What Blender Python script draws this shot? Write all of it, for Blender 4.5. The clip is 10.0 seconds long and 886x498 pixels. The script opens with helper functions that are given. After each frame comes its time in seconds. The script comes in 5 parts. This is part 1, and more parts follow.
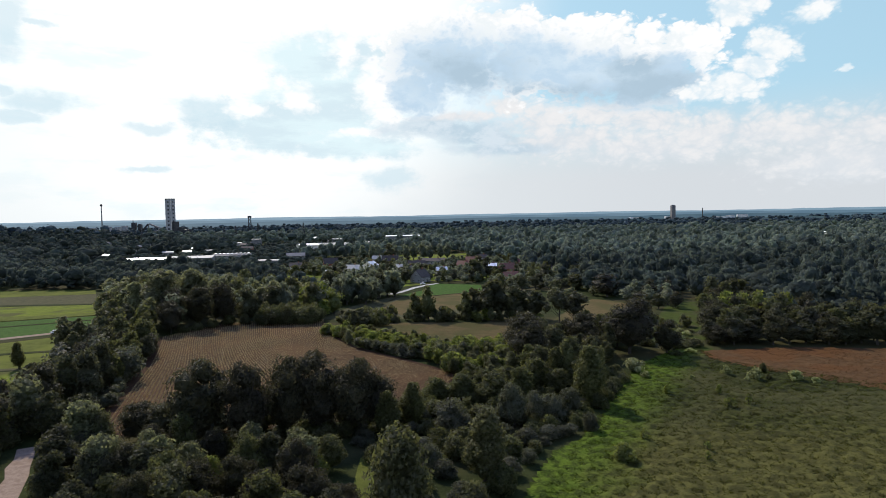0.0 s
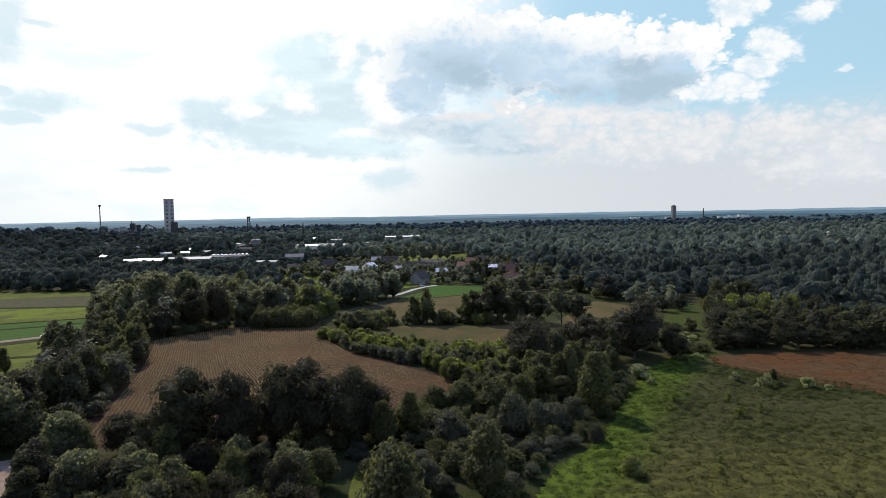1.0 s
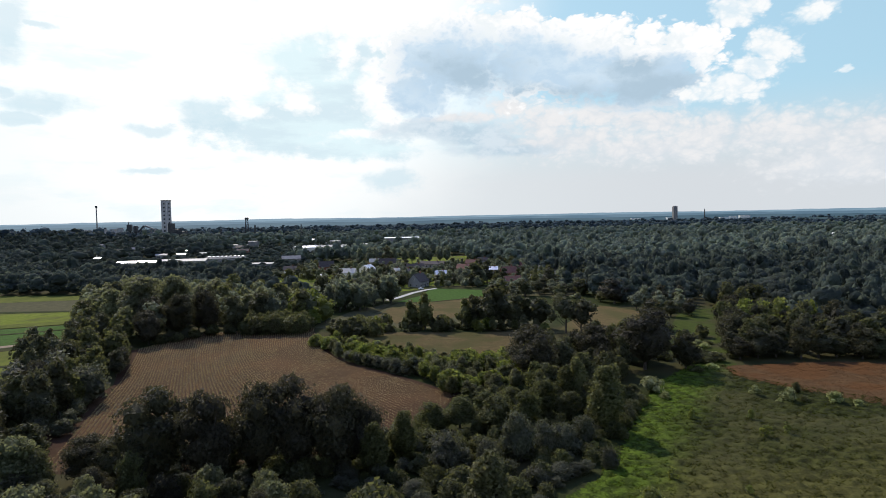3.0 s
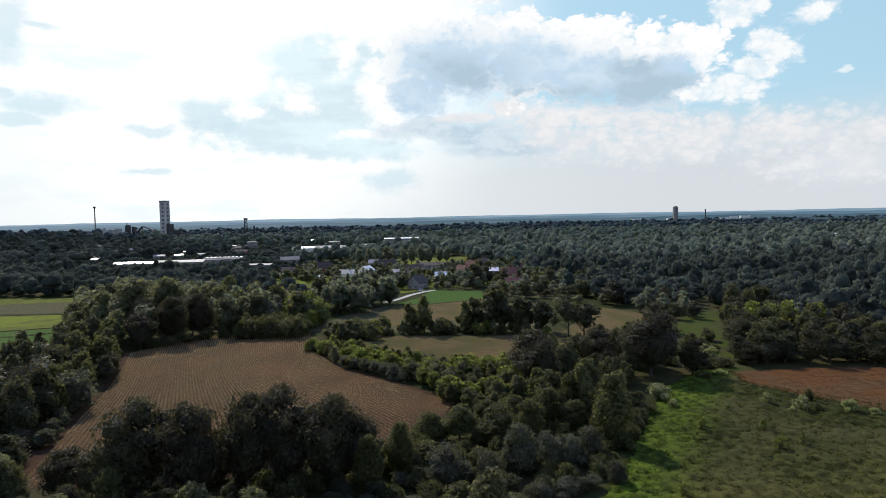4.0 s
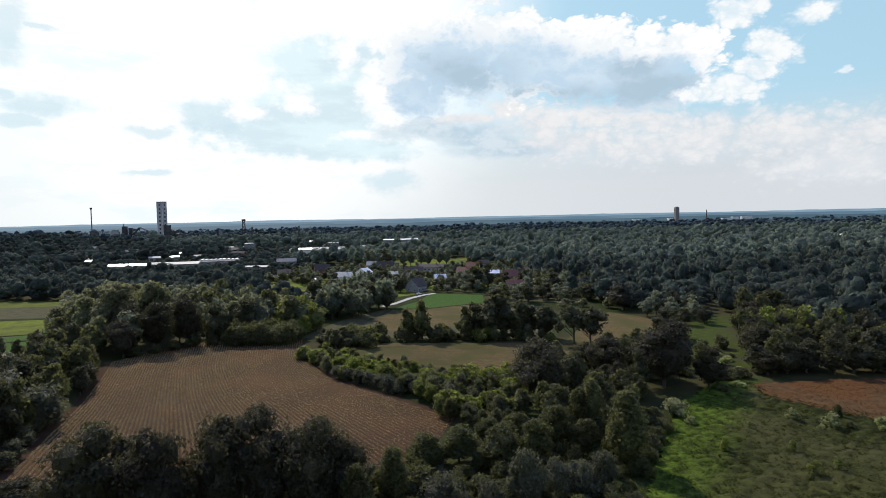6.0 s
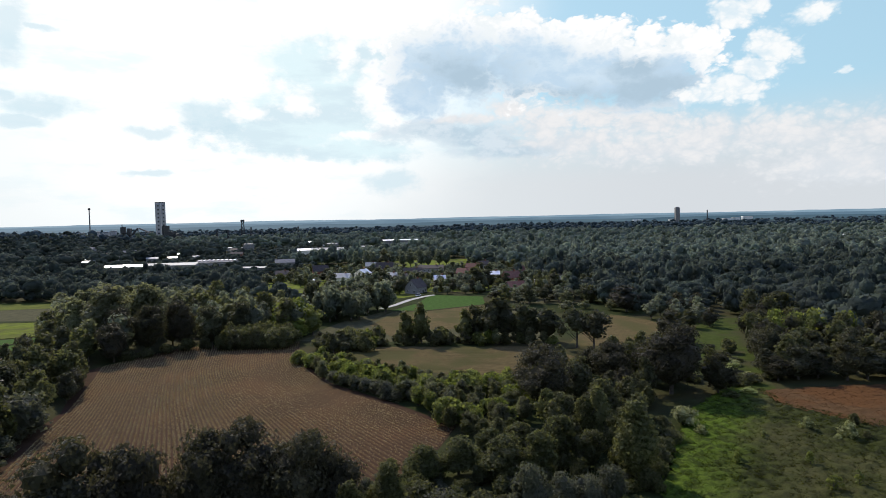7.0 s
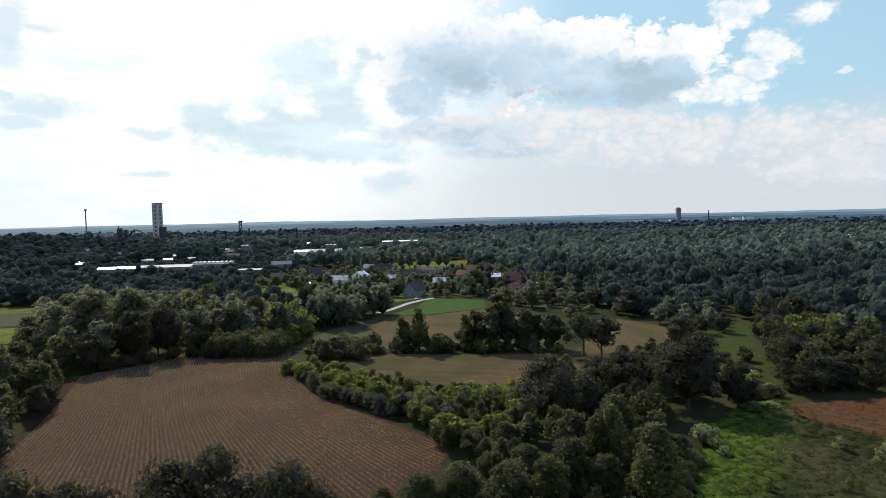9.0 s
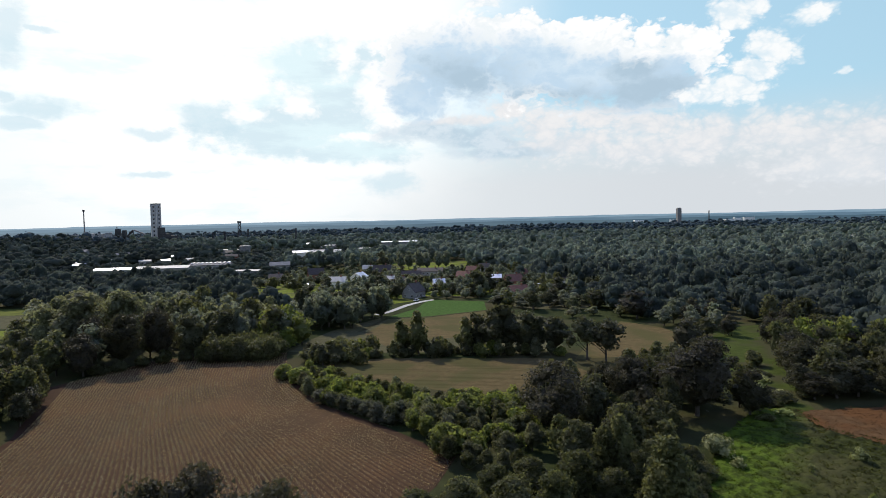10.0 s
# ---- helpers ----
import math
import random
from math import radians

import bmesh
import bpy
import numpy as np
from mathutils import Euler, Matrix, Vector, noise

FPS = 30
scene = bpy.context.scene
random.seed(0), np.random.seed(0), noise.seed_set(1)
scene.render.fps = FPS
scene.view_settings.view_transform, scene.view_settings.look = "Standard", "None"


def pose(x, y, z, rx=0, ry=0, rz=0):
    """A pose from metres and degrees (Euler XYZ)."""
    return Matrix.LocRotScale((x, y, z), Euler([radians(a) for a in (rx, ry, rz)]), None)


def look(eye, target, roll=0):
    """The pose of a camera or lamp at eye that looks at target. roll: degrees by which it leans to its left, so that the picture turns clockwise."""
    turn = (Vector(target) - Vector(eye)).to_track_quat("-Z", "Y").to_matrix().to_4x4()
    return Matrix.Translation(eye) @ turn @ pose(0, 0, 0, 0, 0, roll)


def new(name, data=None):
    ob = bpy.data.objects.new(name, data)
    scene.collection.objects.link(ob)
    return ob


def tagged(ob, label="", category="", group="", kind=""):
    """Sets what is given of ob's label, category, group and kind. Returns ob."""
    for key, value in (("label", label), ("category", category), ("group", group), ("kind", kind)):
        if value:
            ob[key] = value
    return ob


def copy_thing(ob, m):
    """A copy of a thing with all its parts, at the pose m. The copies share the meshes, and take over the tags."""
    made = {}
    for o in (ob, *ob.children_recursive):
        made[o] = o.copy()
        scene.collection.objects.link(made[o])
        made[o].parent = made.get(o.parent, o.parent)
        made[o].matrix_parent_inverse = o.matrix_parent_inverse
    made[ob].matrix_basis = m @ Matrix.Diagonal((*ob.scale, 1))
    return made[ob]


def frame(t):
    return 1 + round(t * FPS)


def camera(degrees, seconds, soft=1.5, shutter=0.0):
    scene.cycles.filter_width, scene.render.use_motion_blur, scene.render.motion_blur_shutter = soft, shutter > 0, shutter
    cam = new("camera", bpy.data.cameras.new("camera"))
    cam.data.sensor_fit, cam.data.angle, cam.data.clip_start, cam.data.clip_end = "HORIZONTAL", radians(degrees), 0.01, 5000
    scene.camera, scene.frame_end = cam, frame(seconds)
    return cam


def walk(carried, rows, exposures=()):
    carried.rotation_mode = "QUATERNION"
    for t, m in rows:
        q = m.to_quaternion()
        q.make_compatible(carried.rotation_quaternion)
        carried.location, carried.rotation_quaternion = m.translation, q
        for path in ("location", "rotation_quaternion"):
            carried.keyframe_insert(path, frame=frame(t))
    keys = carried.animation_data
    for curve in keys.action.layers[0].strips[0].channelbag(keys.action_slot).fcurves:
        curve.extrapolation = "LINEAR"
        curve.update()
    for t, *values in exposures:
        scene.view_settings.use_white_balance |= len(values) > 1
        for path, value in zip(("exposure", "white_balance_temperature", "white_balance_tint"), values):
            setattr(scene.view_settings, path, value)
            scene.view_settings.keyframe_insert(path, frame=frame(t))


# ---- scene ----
cam = camera(72.0, 10.0, soft=0.65)
PATH = [
    (0.0, pose(0.00, 0.00, 50.00, 86.833, 1.038, -0.000)),
    (0.5, pose(0.19, 3.16, 50.09, 86.852, 1.048, 0.007)),
    (1.0, pose(0.38, 6.31, 50.17, 86.872, 1.059, 0.014)),
    (1.5, pose(0.55, 9.46, 50.24, 86.891, 1.070, 0.020)),
    (2.0, pose(0.73, 12.61, 50.31, 86.910, 1.082, 0.025)),
    (2.5, pose(0.89, 15.75, 50.38, 86.929, 1.093, 0.031)),
    (3.0, pose(1.05, 18.89, 50.43, 86.948, 1.105, 0.036)),
    (3.5, pose(1.20, 22.02, 50.49, 86.967, 1.118, 0.040)),
    (4.0, pose(1.35, 25.15, 50.53, 86.986, 1.130, 0.044)),
    (4.5, pose(1.49, 28.27, 50.57, 87.005, 1.143, 0.047)),
    (5.0, pose(1.62, 31.39, 50.61, 87.024, 1.156, 0.050)),
    (5.5, pose(1.75, 34.51, 50.64, 87.042, 1.170, 0.053)),
    (6.0, pose(1.87, 37.62, 50.66, 87.061, 1.184, 0.055)),
    (6.5, pose(1.98, 40.72, 50.68, 87.080, 1.198, 0.057)),
    (7.0, pose(2.09, 43.83, 50.69, 87.098, 1.212, 0.058)),
    (7.5, pose(2.19, 46.93, 50.70, 87.117, 1.227, 0.059)),
    (8.0, pose(2.29, 50.02, 50.70, 87.135, 1.242, 0.059)),
    (8.5, pose(2.38, 53.11, 50.69, 87.154, 1.257, 0.059)),
    (9.0, pose(2.46, 56.19, 50.68, 87.172, 1.272, 0.059)),
    (9.5, pose(2.54, 59.28, 50.67, 87.190, 1.288, 0.058)),
    (10.0, pose(2.60, 62.35, 50.64, 87.209, 1.304, 0.056)),
]
walk(cam, PATH)

# ---- world, sun ----
SUN_AZ, SUN_EL = -28.0, 40.0          # degrees from the way ahead (to its left), and above the horizon
EXPOSURE = 0.0
scene.view_settings.exposure = EXPOSURE


class Net:
    """Short hand for node trees."""

    def __init__(self, tree):
        self.tree = tree
        tree.nodes.clear()

    def add(self, kind, sets=None, **links):
        n = self.tree.nodes.new(kind)
        for k, v in (sets or {}).items():
            setattr(n, k, v)
        for k, v in links.items():
            key = int(k[1:]) if k[0] == "i" and k[1:].isdigit() else k.replace("_", " ")
            self.put(n.inputs[key], v)
        return n

    def put(self, sock, v):
        if isinstance(v, bpy.types.NodeSocket):
            self.tree.links.new(v, sock)
        elif v is not None:
            sock.default_value = v

    def math(self, op, a, b=None, c=None, clamp=False):
        return self.add("ShaderNodeMath", {"operation": op, "use_clamp": clamp}, i0=a, i1=b, i2=c).outputs[0]

    def vec(self, op, a, b=None):
        n = self.add("ShaderNodeVectorMath", {"operation": op}, i0=a, i1=b)
        return n.outputs["Value"] if op in ("LENGTH", "DOT_PRODUCT", "DISTANCE") else n.outputs[0]

    def step(self, v, a, b, lo=0.0, hi=1.0):
        return self.add("ShaderNodeMapRange", {"interpolation_type": "SMOOTHSTEP"}, i0=v, i1=a, i2=b, i3=lo, i4=hi).outputs[0]

    def mix(self, f, a, b, blend="MIX"):
        n = self.add("ShaderNodeMix", {"data_type": "RGBA", "blend_type": blend})
        self.put(n.inputs[0], f), self.put(n.inputs[6], a), self.put(n.inputs[7], b)
        return n.outputs[2]

    def noise(self, vector, scale, detail=4.0, rough=0.55, color=False):
        n = self.add("ShaderNodeTexNoise", Vector=vector, Scale=scale, Detail=detail, Roughness=rough)
        return n.outputs["Color" if color else "Fac"]


def c4(r, g, b):
    return (r, g, b, 1.0)


world = bpy.data.worlds.new("sky")
scene.world = world
world.use_nodes = True
W = Net(world.node_tree)
SKY = 0.1
way = W.add("ShaderNodeTexCoord").outputs["Generated"]
sep = W.add("ShaderNodeSeparateXYZ", i0=way).outputs
az = W.math("MULTIPLY", W.math("ARCTAN2", sep[0], sep[1]), 57.2958)
el = W.math("MULTIPLY", W.math("ARCSINE", sep[2]), 57.2958)
flat = W.add("ShaderNodeCombineXYZ", X=az, Y=el).outputs[0]
wisps = W.noise(W.vec("ADD", W.vec("MULTIPLY", flat, (0.10, 0.34, 1.0)), (2.0, 9.0, 0.0)), 1.0, 7.0, 0.62)
fleece = W.noise(W.vec("MULTIPLY", flat, (0.30, 0.46, 1.0)), 1.0, 9.0, 0.62)
drift = W.vec("SUBTRACT", W.noise(W.vec("MULTIPLY", flat, (0.20, 0.32, 1.0)), 1.0, 5.0, 0.6, True), (0.5, 0.5, 0.5))
here = W.vec("ADD", flat, W.vec("MULTIPLY", drift, (3.2, 1.9, 0.0)))


def billow(scale):
    """Round heads of cumulus: high in the middle of each."""
    cell = W.add("ShaderNodeTexVoronoi", {"voronoi_dimensions": "2D"}, Vector=W.vec("MULTIPLY", here, (0.8, 1.1, 1.0)), Scale=scale).outputs["Distance"]
    return W.math("SUBTRACT", 0.42, cell)


heads = W.math("ADD", W.math("ADD", W.math("MULTIPLY", billow(0.5), 0.5), W.math("MULTIPLY", billow(1.3), 0.42)),
               W.math("ADD", W.math("MULTIPLY", billow(3.1), 0.22), W.math("MULTIPLY", W.math("SUBTRACT", fleece, 0.5), 0.9)))
tatter = W.math("MULTIPLY", W.math("SUBTRACT", fleece, 0.5), 3.0)


def blobs(*ellipses):
    """Clouds as azimuth, height and half widths in degrees."""
    return ellipses


def cloud(ellipses, at, edge, a, b):
    """A cover of 0 to 1 over ellipses, with their outline broken by a texture."""
    best = None
    for az0, el0, wa, we in ellipses:
        off = W.vec("MULTIPLY", W.vec("SUBTRACT", at, (az0, el0, 0.0)), (1.0 / wa, 1.0 / we, 0.0))
        v = W.math("SUBTRACT", 1.0, W.vec("LENGTH", off))
        best = v if best is None else W.math("MAXIMUM", best, v)
    return W.step(W.math("ADD", W.math("MAXIMUM", best, -1.2), edge), a, b)


PATCH = blobs(
    (-32.9, 9.3, 2.8, 1.0), (-34.3, 8.1, 1.6, 0.5), (-25.4, 7.9, 2.2, 0.6), (-25.6, 4.4, 2.2, 0.4), (-35.3, 9.9, 0.8, 0.5),
    (-20.4, 9.1, 2.8, 1.6), (-34.9, 14.9, 1.6, 2.8), (-33.2, 15.0, 1.5, 0.3), (-4.4, 3.4, 2.6, 1.2))
SOFT = blobs(
    (-15.5, 7.7, 6.3, 1.8), (-10.7, 9.2, 7.6, 2.2), (-9.0, 6.4, 6.1, 1.2), (-12.1, 13.5, 3.3, 3.1), (-7.2, 14.2, 4.1, 2.0), (-9.4, 11.3, 3.1, 2.0),
    (1.1, 16.4, 2.1, 0.8))
RIM = blobs(
    (0.6, 16.3, 6.2, 1.9), (5.3, 16.6, 7.2, 1.6), (11.4, 15.8, 5.5, 1.7), (14.9, 15.0, 3.4, 1.9), (17.3, 13.5, 2.9, 1.8), (21.2, 14.0, 3.5, 1.8),
    (23.0, 13.3, 1.9, 1.7), (-3.1, 14.0, 3.1, 3.9), (11.9, 13.5, 10.9, 3.3))
BODY = blobs(
    (1.1, 13.6, 6.8, 3.6), (7.8, 13.6, 6.6, 3.0), (13.4, 12.2, 6.4, 2.7), (17.7, 11.2, 5.7, 2.5), (21.0, 10.9, 2.9, 1.9), (-2.1, 11.3, 3.7, 2.3),
    (20.3, 12.3, 2.4, 1.6))
DEEP = blobs(
    (16.8, 10.4, 7.2, 1.2), (20.1, 10.9, 3.2, 1.6), (17.7, 12.7, 2.4, 1.3), (9.3, 11.0, 6.1, 1.0), (2.6, 12.9, 4.7, 2.0))
LOW = blobs(
    (1.0, 7.9, 7.3, 1.3), (3.6, 7.1, 5.7, 0.9), (5.7, 6.1, 6.2, 0.8), (-1.1, 8.3, 4.2, 1.0))
PUFF = blobs(
    (25.5, 16.2, 2.6, 1.4), (27.3, 16.4, 1.4, 0.8), (31.0, 15.2, 1.8, 1.0), (28.2, 13.1, 2.2, 1.6), (26.7, 11.5, 1.9, 1.1), (24.6, 10.1, 3.3, 1.4),
    (22.6, 10.0, 2.1, 0.9), (32.9, 10.6, 0.6, 0.4), (4.0, 18.9, 1.9, 0.5))
BANK = blobs(
    (27.1, 6.5, 4.6, 1.9), (31.1, 6.0, 5.0, 2.2), (34.8, 6.0, 3.9, 1.9), (23.3, 6.5, 4.9, 2.4), (18.2, 8.0, 5.7, 1.8), (14.3, 8.7, 4.4, 1.8),
    (9.3, 8.4, 4.1, 2.1), (11.3, 6.6, 8.5, 1.8), (19.2, 5.6, 8.9, 1.7), (2.0, 9.2, 5.8, 0.6), (16.3, 9.5, 6.3, 0.6), (33.4, 3.9, 7.4, 2.2),
    (6.5, 10.1, 3.1, 1.1))
WHITE = blobs(
    (-13.4, 10.4, 2.2, 1.3), (-5.9, 12.1, 2.1, 3.4), (-4.8, 9.3, 1.8, 1.7), (-8.8, 14.7, 1.3, 2.1), (-17.8, 9.4, 1.9, 0.9), (-11.2, 18.1, 9.9, 2.7),
    (-7.4, 7.8, 3.6, 0.5))

# broken cloud over the rest of the sky
rest = W.step(W.noise(W.vec("MULTIPLY", flat, (0.07, 0.12, 1.0)), 1.0, 6.0, 0.6), 0.42, 0.62)
away = W.step(W.math("ABSOLUTE", az), 36.0, 48.0)
high = W.step(el, 18.5, 24.0)
rest = W.math("MULTIPLY", rest, W.math("MAXIMUM", away, high))
nishita = W.add("ShaderNodeTexSky", {"sky_type": "NISHITA", "sun_disc": False, "sun_elevation": radians(SUN_EL),
                                     "sun_rotation": radians(SUN_AZ), "air_density": 1.0, "dust_density": 1.5}).outputs[0]
blue = W.mix(0.7, W.vec("MULTIPLY", nishita, (1.0, 1.2, 1.2)), c4(4.9, 7.5, 9.1))
pale = W.mix(W.step(az, -30.0, 25.0), c4(8.7, 9.2, 9.4), c4(6.8, 7.2, 7.6))
tone = W.mix(W.step(el, 11.0, 2.5), blue, pale)
veil = W.vec("LENGTH", W.vec("MULTIPLY", W.vec("SUBTRACT", here, (-19.0, 20.0, 0.0)), (1 / 22.0, 1 / 20.0, 0.0)))
tone = W.mix(W.step(veil, 1.45, 0.75), tone, W.mix(W.math("MULTIPLY", W.step(wisps, 0.50, 0.66), 0.75), c4(10.6, 10.8, 10.8), c4(8.6, 9.8, 10.2)))
tone = W.mix(rest, tone, c4(8.6, 8.8, 9.0))
tone = W.mix(W.math("MULTIPLY", cloud(SOFT, here, tatter, -0.35, 0.45), 0.9), tone, W.mix(W.step(wisps, 0.42, 0.6), c4(6.6, 8.2, 9.0), c4(7.6, 9.3, 9.8)))
tone = W.mix(W.math("MULTIPLY", cloud(PATCH, here, W.math("MULTIPLY", tatter, 0.7), -0.25, 0.5), 0.68), tone, c4(6.2, 7.9, 8.8))
tone = W.mix(cloud(WHITE, here, heads, -0.1, 0.75), tone, c4(10.4, 10.5, 10.5))
tone = W.mix(cloud(BANK, here, heads, -0.25, 0.75), tone, W.mix(W.step(W.math("ADD", heads, W.math("MULTIPLY", W.math("SUBTRACT", el, 6.5), 0.06)), -0.40, 0.45), c4(7.2, 7.7, 8.2), c4(8.7, 8.7, 8.8)))
tone = W.mix(cloud(RIM, here, heads, -0.08, 0.22), tone, W.mix(W.step(heads, -0.3, 0.15), c4(8.8, 9.3, 9.6), c4(10.3, 10.3, 10.3)))
shade = W.mix(cloud(DEEP, here, tatter, -0.4, 0.9), W.mix(W.step(fleece, 0.40, 0.62), c4(5.5, 7.1, 8.6), c4(6.5, 7.9, 9.1)), c4(4.5, 5.9, 7.1))
tone = W.mix(cloud(BODY, here, W.math("MULTIPLY", heads, 0.7), -0.10, 0.50), tone, shade)
tone = W.mix(W.math("MULTIPLY", cloud(LOW, here, W.math("MULTIPLY", tatter, 0.8), -0.15, 0.65), 0.9), tone, W.mix(W.step(fleece, 0.42, 0.60), c4(5.1, 6.5, 7.6), c4(6.9, 7.9, 8.7)))
tone = W.mix(W.math("MULTIPLY", cloud(PUFF, here, W.math("MULTIPLY", heads, 0.75), -0.12, 0.38), 0.95), tone, W.mix(W.step(heads, -0.30, 0.20), c4(7.6, 8.7, 9.4), c4(9.9, 10.0, 10.0)))
# brightening towards the hidden sun
toward = W.vec("LENGTH", W.vec("MULTIPLY", W.vec("SUBTRACT", flat, (SUN_AZ, SUN_EL, 0.0)), (1 / 20.0, 1 / 20.0, 0.0)))
tone = W.vec("MULTIPLY", tone, W.add("ShaderNodeCombineXYZ", X=W.step(toward, 1.0, 0.0, 1.0, 2.6), Y=W.step(toward, 1.0, 0.0, 1.0, 2.55), Z=W.step(toward, 1.0, 0.0, 1.0, 2.4)).outputs[0])
over = W.step(el, 22.0, 42.0, 1.0, 0.40)
tone = W.vec("MULTIPLY", tone, W.add("ShaderNodeCombineXYZ", X=W.step(el, 22.0, 42.0, 1.0, 0.32), Y=over, Z=W.step(el, 22.0, 42.0, 1.0, 0.98)).outputs[0])
# the sky is dimmer the further it lies from the sun
off = W.math("ABSOLUTE", W.math("SUBTRACT", W.math("ABSOLUTE", W.math("SUBTRACT", az, SUN_AZ + 180.0)), 180.0))
tone = W.mix(W.step(off, 60.0, 130.0, 0.0, 0.55), tone, c4(2.4, 3.3, 5.2))
bg = W.add("ShaderNodeBackground", Color=tone, Strength=SKY)
W.tree.links.new(bg.outputs[0], W.add("ShaderNodeOutputWorld").inputs[0])

sun = new("sun", bpy.data.lights.new("sun", "SUN"))
sun.data.energy, sun.data.angle, sun.data.color = 3.6, radians(0.6), (1.0, 0.91, 0.77)
to_sun = Vector((math.sin(radians(SUN_AZ)) * math.cos(radians(SUN_EL)), math.cos(radians(SUN_AZ)) * math.cos(radians(SUN_EL)), math.sin(radians(SUN_EL))))
sun.matrix_world = look(to_sun * 300, (0, 0, 0))


# ---- materials ----
def material(name):
    m = bpy.data.materials.new(name)
    m.use_nodes = True
    n = Net(m.node_tree)
    out = n.add("ShaderNodeOutputMaterial")
    return m, n, out


def surface(name, a, b, rough=0.8, scale=1.0, fine=12.0, bump=0.3, depth=0.05, c=None, c_scale=0.05, metal=0.0, spec=0.3, stretch=(1, 1, 1)):
    """Two tones mixed at two scales, a third in broad patches, and relief."""
    m, n, out = material(name)
    at = n.vec("MULTIPLY", n.add("ShaderNodeTexCoord").outputs["Object"], stretch)
    f1, f2 = n.noise(at, scale, 5.0, 0.6), n.noise(at, fine, 4.0, 0.6)
    f = n.step(n.math("ADD", n.math("MULTIPLY", f1, 0.6), n.math("MULTIPLY", f2, 0.4)), 0.36, 0.64)
    col = n.mix(f, c4(*a), c4(*b))
    if c:
        col = n.mix(n.step(n.noise(at, c_scale, 3.0, 0.5), 0.45, 0.6), col, c4(*c))
    h = n.add("ShaderNodeBump", Strength=bump, Distance=depth, Height=n.math("ADD", f1, n.math("MULTIPLY", f2, 0.5)))
    p = n.add("ShaderNodeBsdfPrincipled", Base_Color=col, Roughness=rough, Metallic=metal, Normal=h.outputs[0])
    p.inputs["Specular IOR Level"].default_value = spec
    n.tree.links.new(p.outputs[0], out.inputs[0])
    return m


def leafage(name, dark, light, glow, through_leaf=0.3, gloss=0.55, crowns=0.0):
    """Leaves: tone differs from leaf to leaf and tree to tree; some light comes through."""
    m, n, out = material(name)
    info = n.add("ShaderNodeObjectInfo").outputs["Random"]
    leaf = n.add("ShaderNodeNewGeometry").outputs["Random Per Island"]
    at = n.add("ShaderNodeTexCoord").outputs["Object"]
    spot = n.noise(at, 0.8, 4.0, 0.65)
    wide = n.noise(at, 0.018, 3.0, 0.6)
    fine = n.noise(at, 2.6 if not crowns else 0.9, 3.0, 0.7)
    f = n.math("ADD", n.math("MULTIPLY", leaf, 0.40), n.math("MULTIPLY", n.math("ADD", n.math("ADD", spot, fine), wide), 0.24))
    col = n.mix(n.step(f, 0.30, 0.78), c4(*dark), c4(*light))
    tone = info
    if crowns:
        cell = n.add("ShaderNodeTexVoronoi", Vector=n.vec("MULTIPLY", at, (1.0, 1.0, 0.0)), Scale=crowns).outputs["Color"]
        tone = n.add("ShaderNodeSeparateXYZ", i0=cell).outputs[0]
    spread = 0.5 if not crowns else 0.75
    hsv = n.add("ShaderNodeHueSaturation", Hue=n.math("ADD", 0.485, n.math("MULTIPLY", tone, 0.03)), Saturation=n.math("ADD", 0.85, n.math("MULTIPLY", tone, 0.25)),
                Value=n.math("ADD", 1.0 - spread * 0.5, n.math("MULTIPLY", n.math("FRACT", n.math("MULTIPLY", tone, 7.3)), spread)), Color=col)
    relief = n.add("ShaderNodeBump", Strength=0.9, Distance=0.35 if not crowns else 0.8, Height=n.math("ADD", fine, n.math("MULTIPLY", spot, 0.8))).outputs[0]
    p = n.add("ShaderNodeBsdfPrincipled", Base_Color=hsv.outputs[0], Roughness=gloss, Normal=relief)
    p.inputs["Specular IOR Level"].default_value = 0.12 if gloss < 0.7 else 0.03
    t = n.add("ShaderNodeBsdfTranslucent", Color=n.mix(0.5, hsv.outputs[0], c4(*glow)))
    mixed = n.add("ShaderNodeMixShader", Fac=through_leaf, i1=p.outputs[0], i2=t.outputs[0])
    n.tree.links.new(mixed.outputs[0], out.inputs[0])
    return m


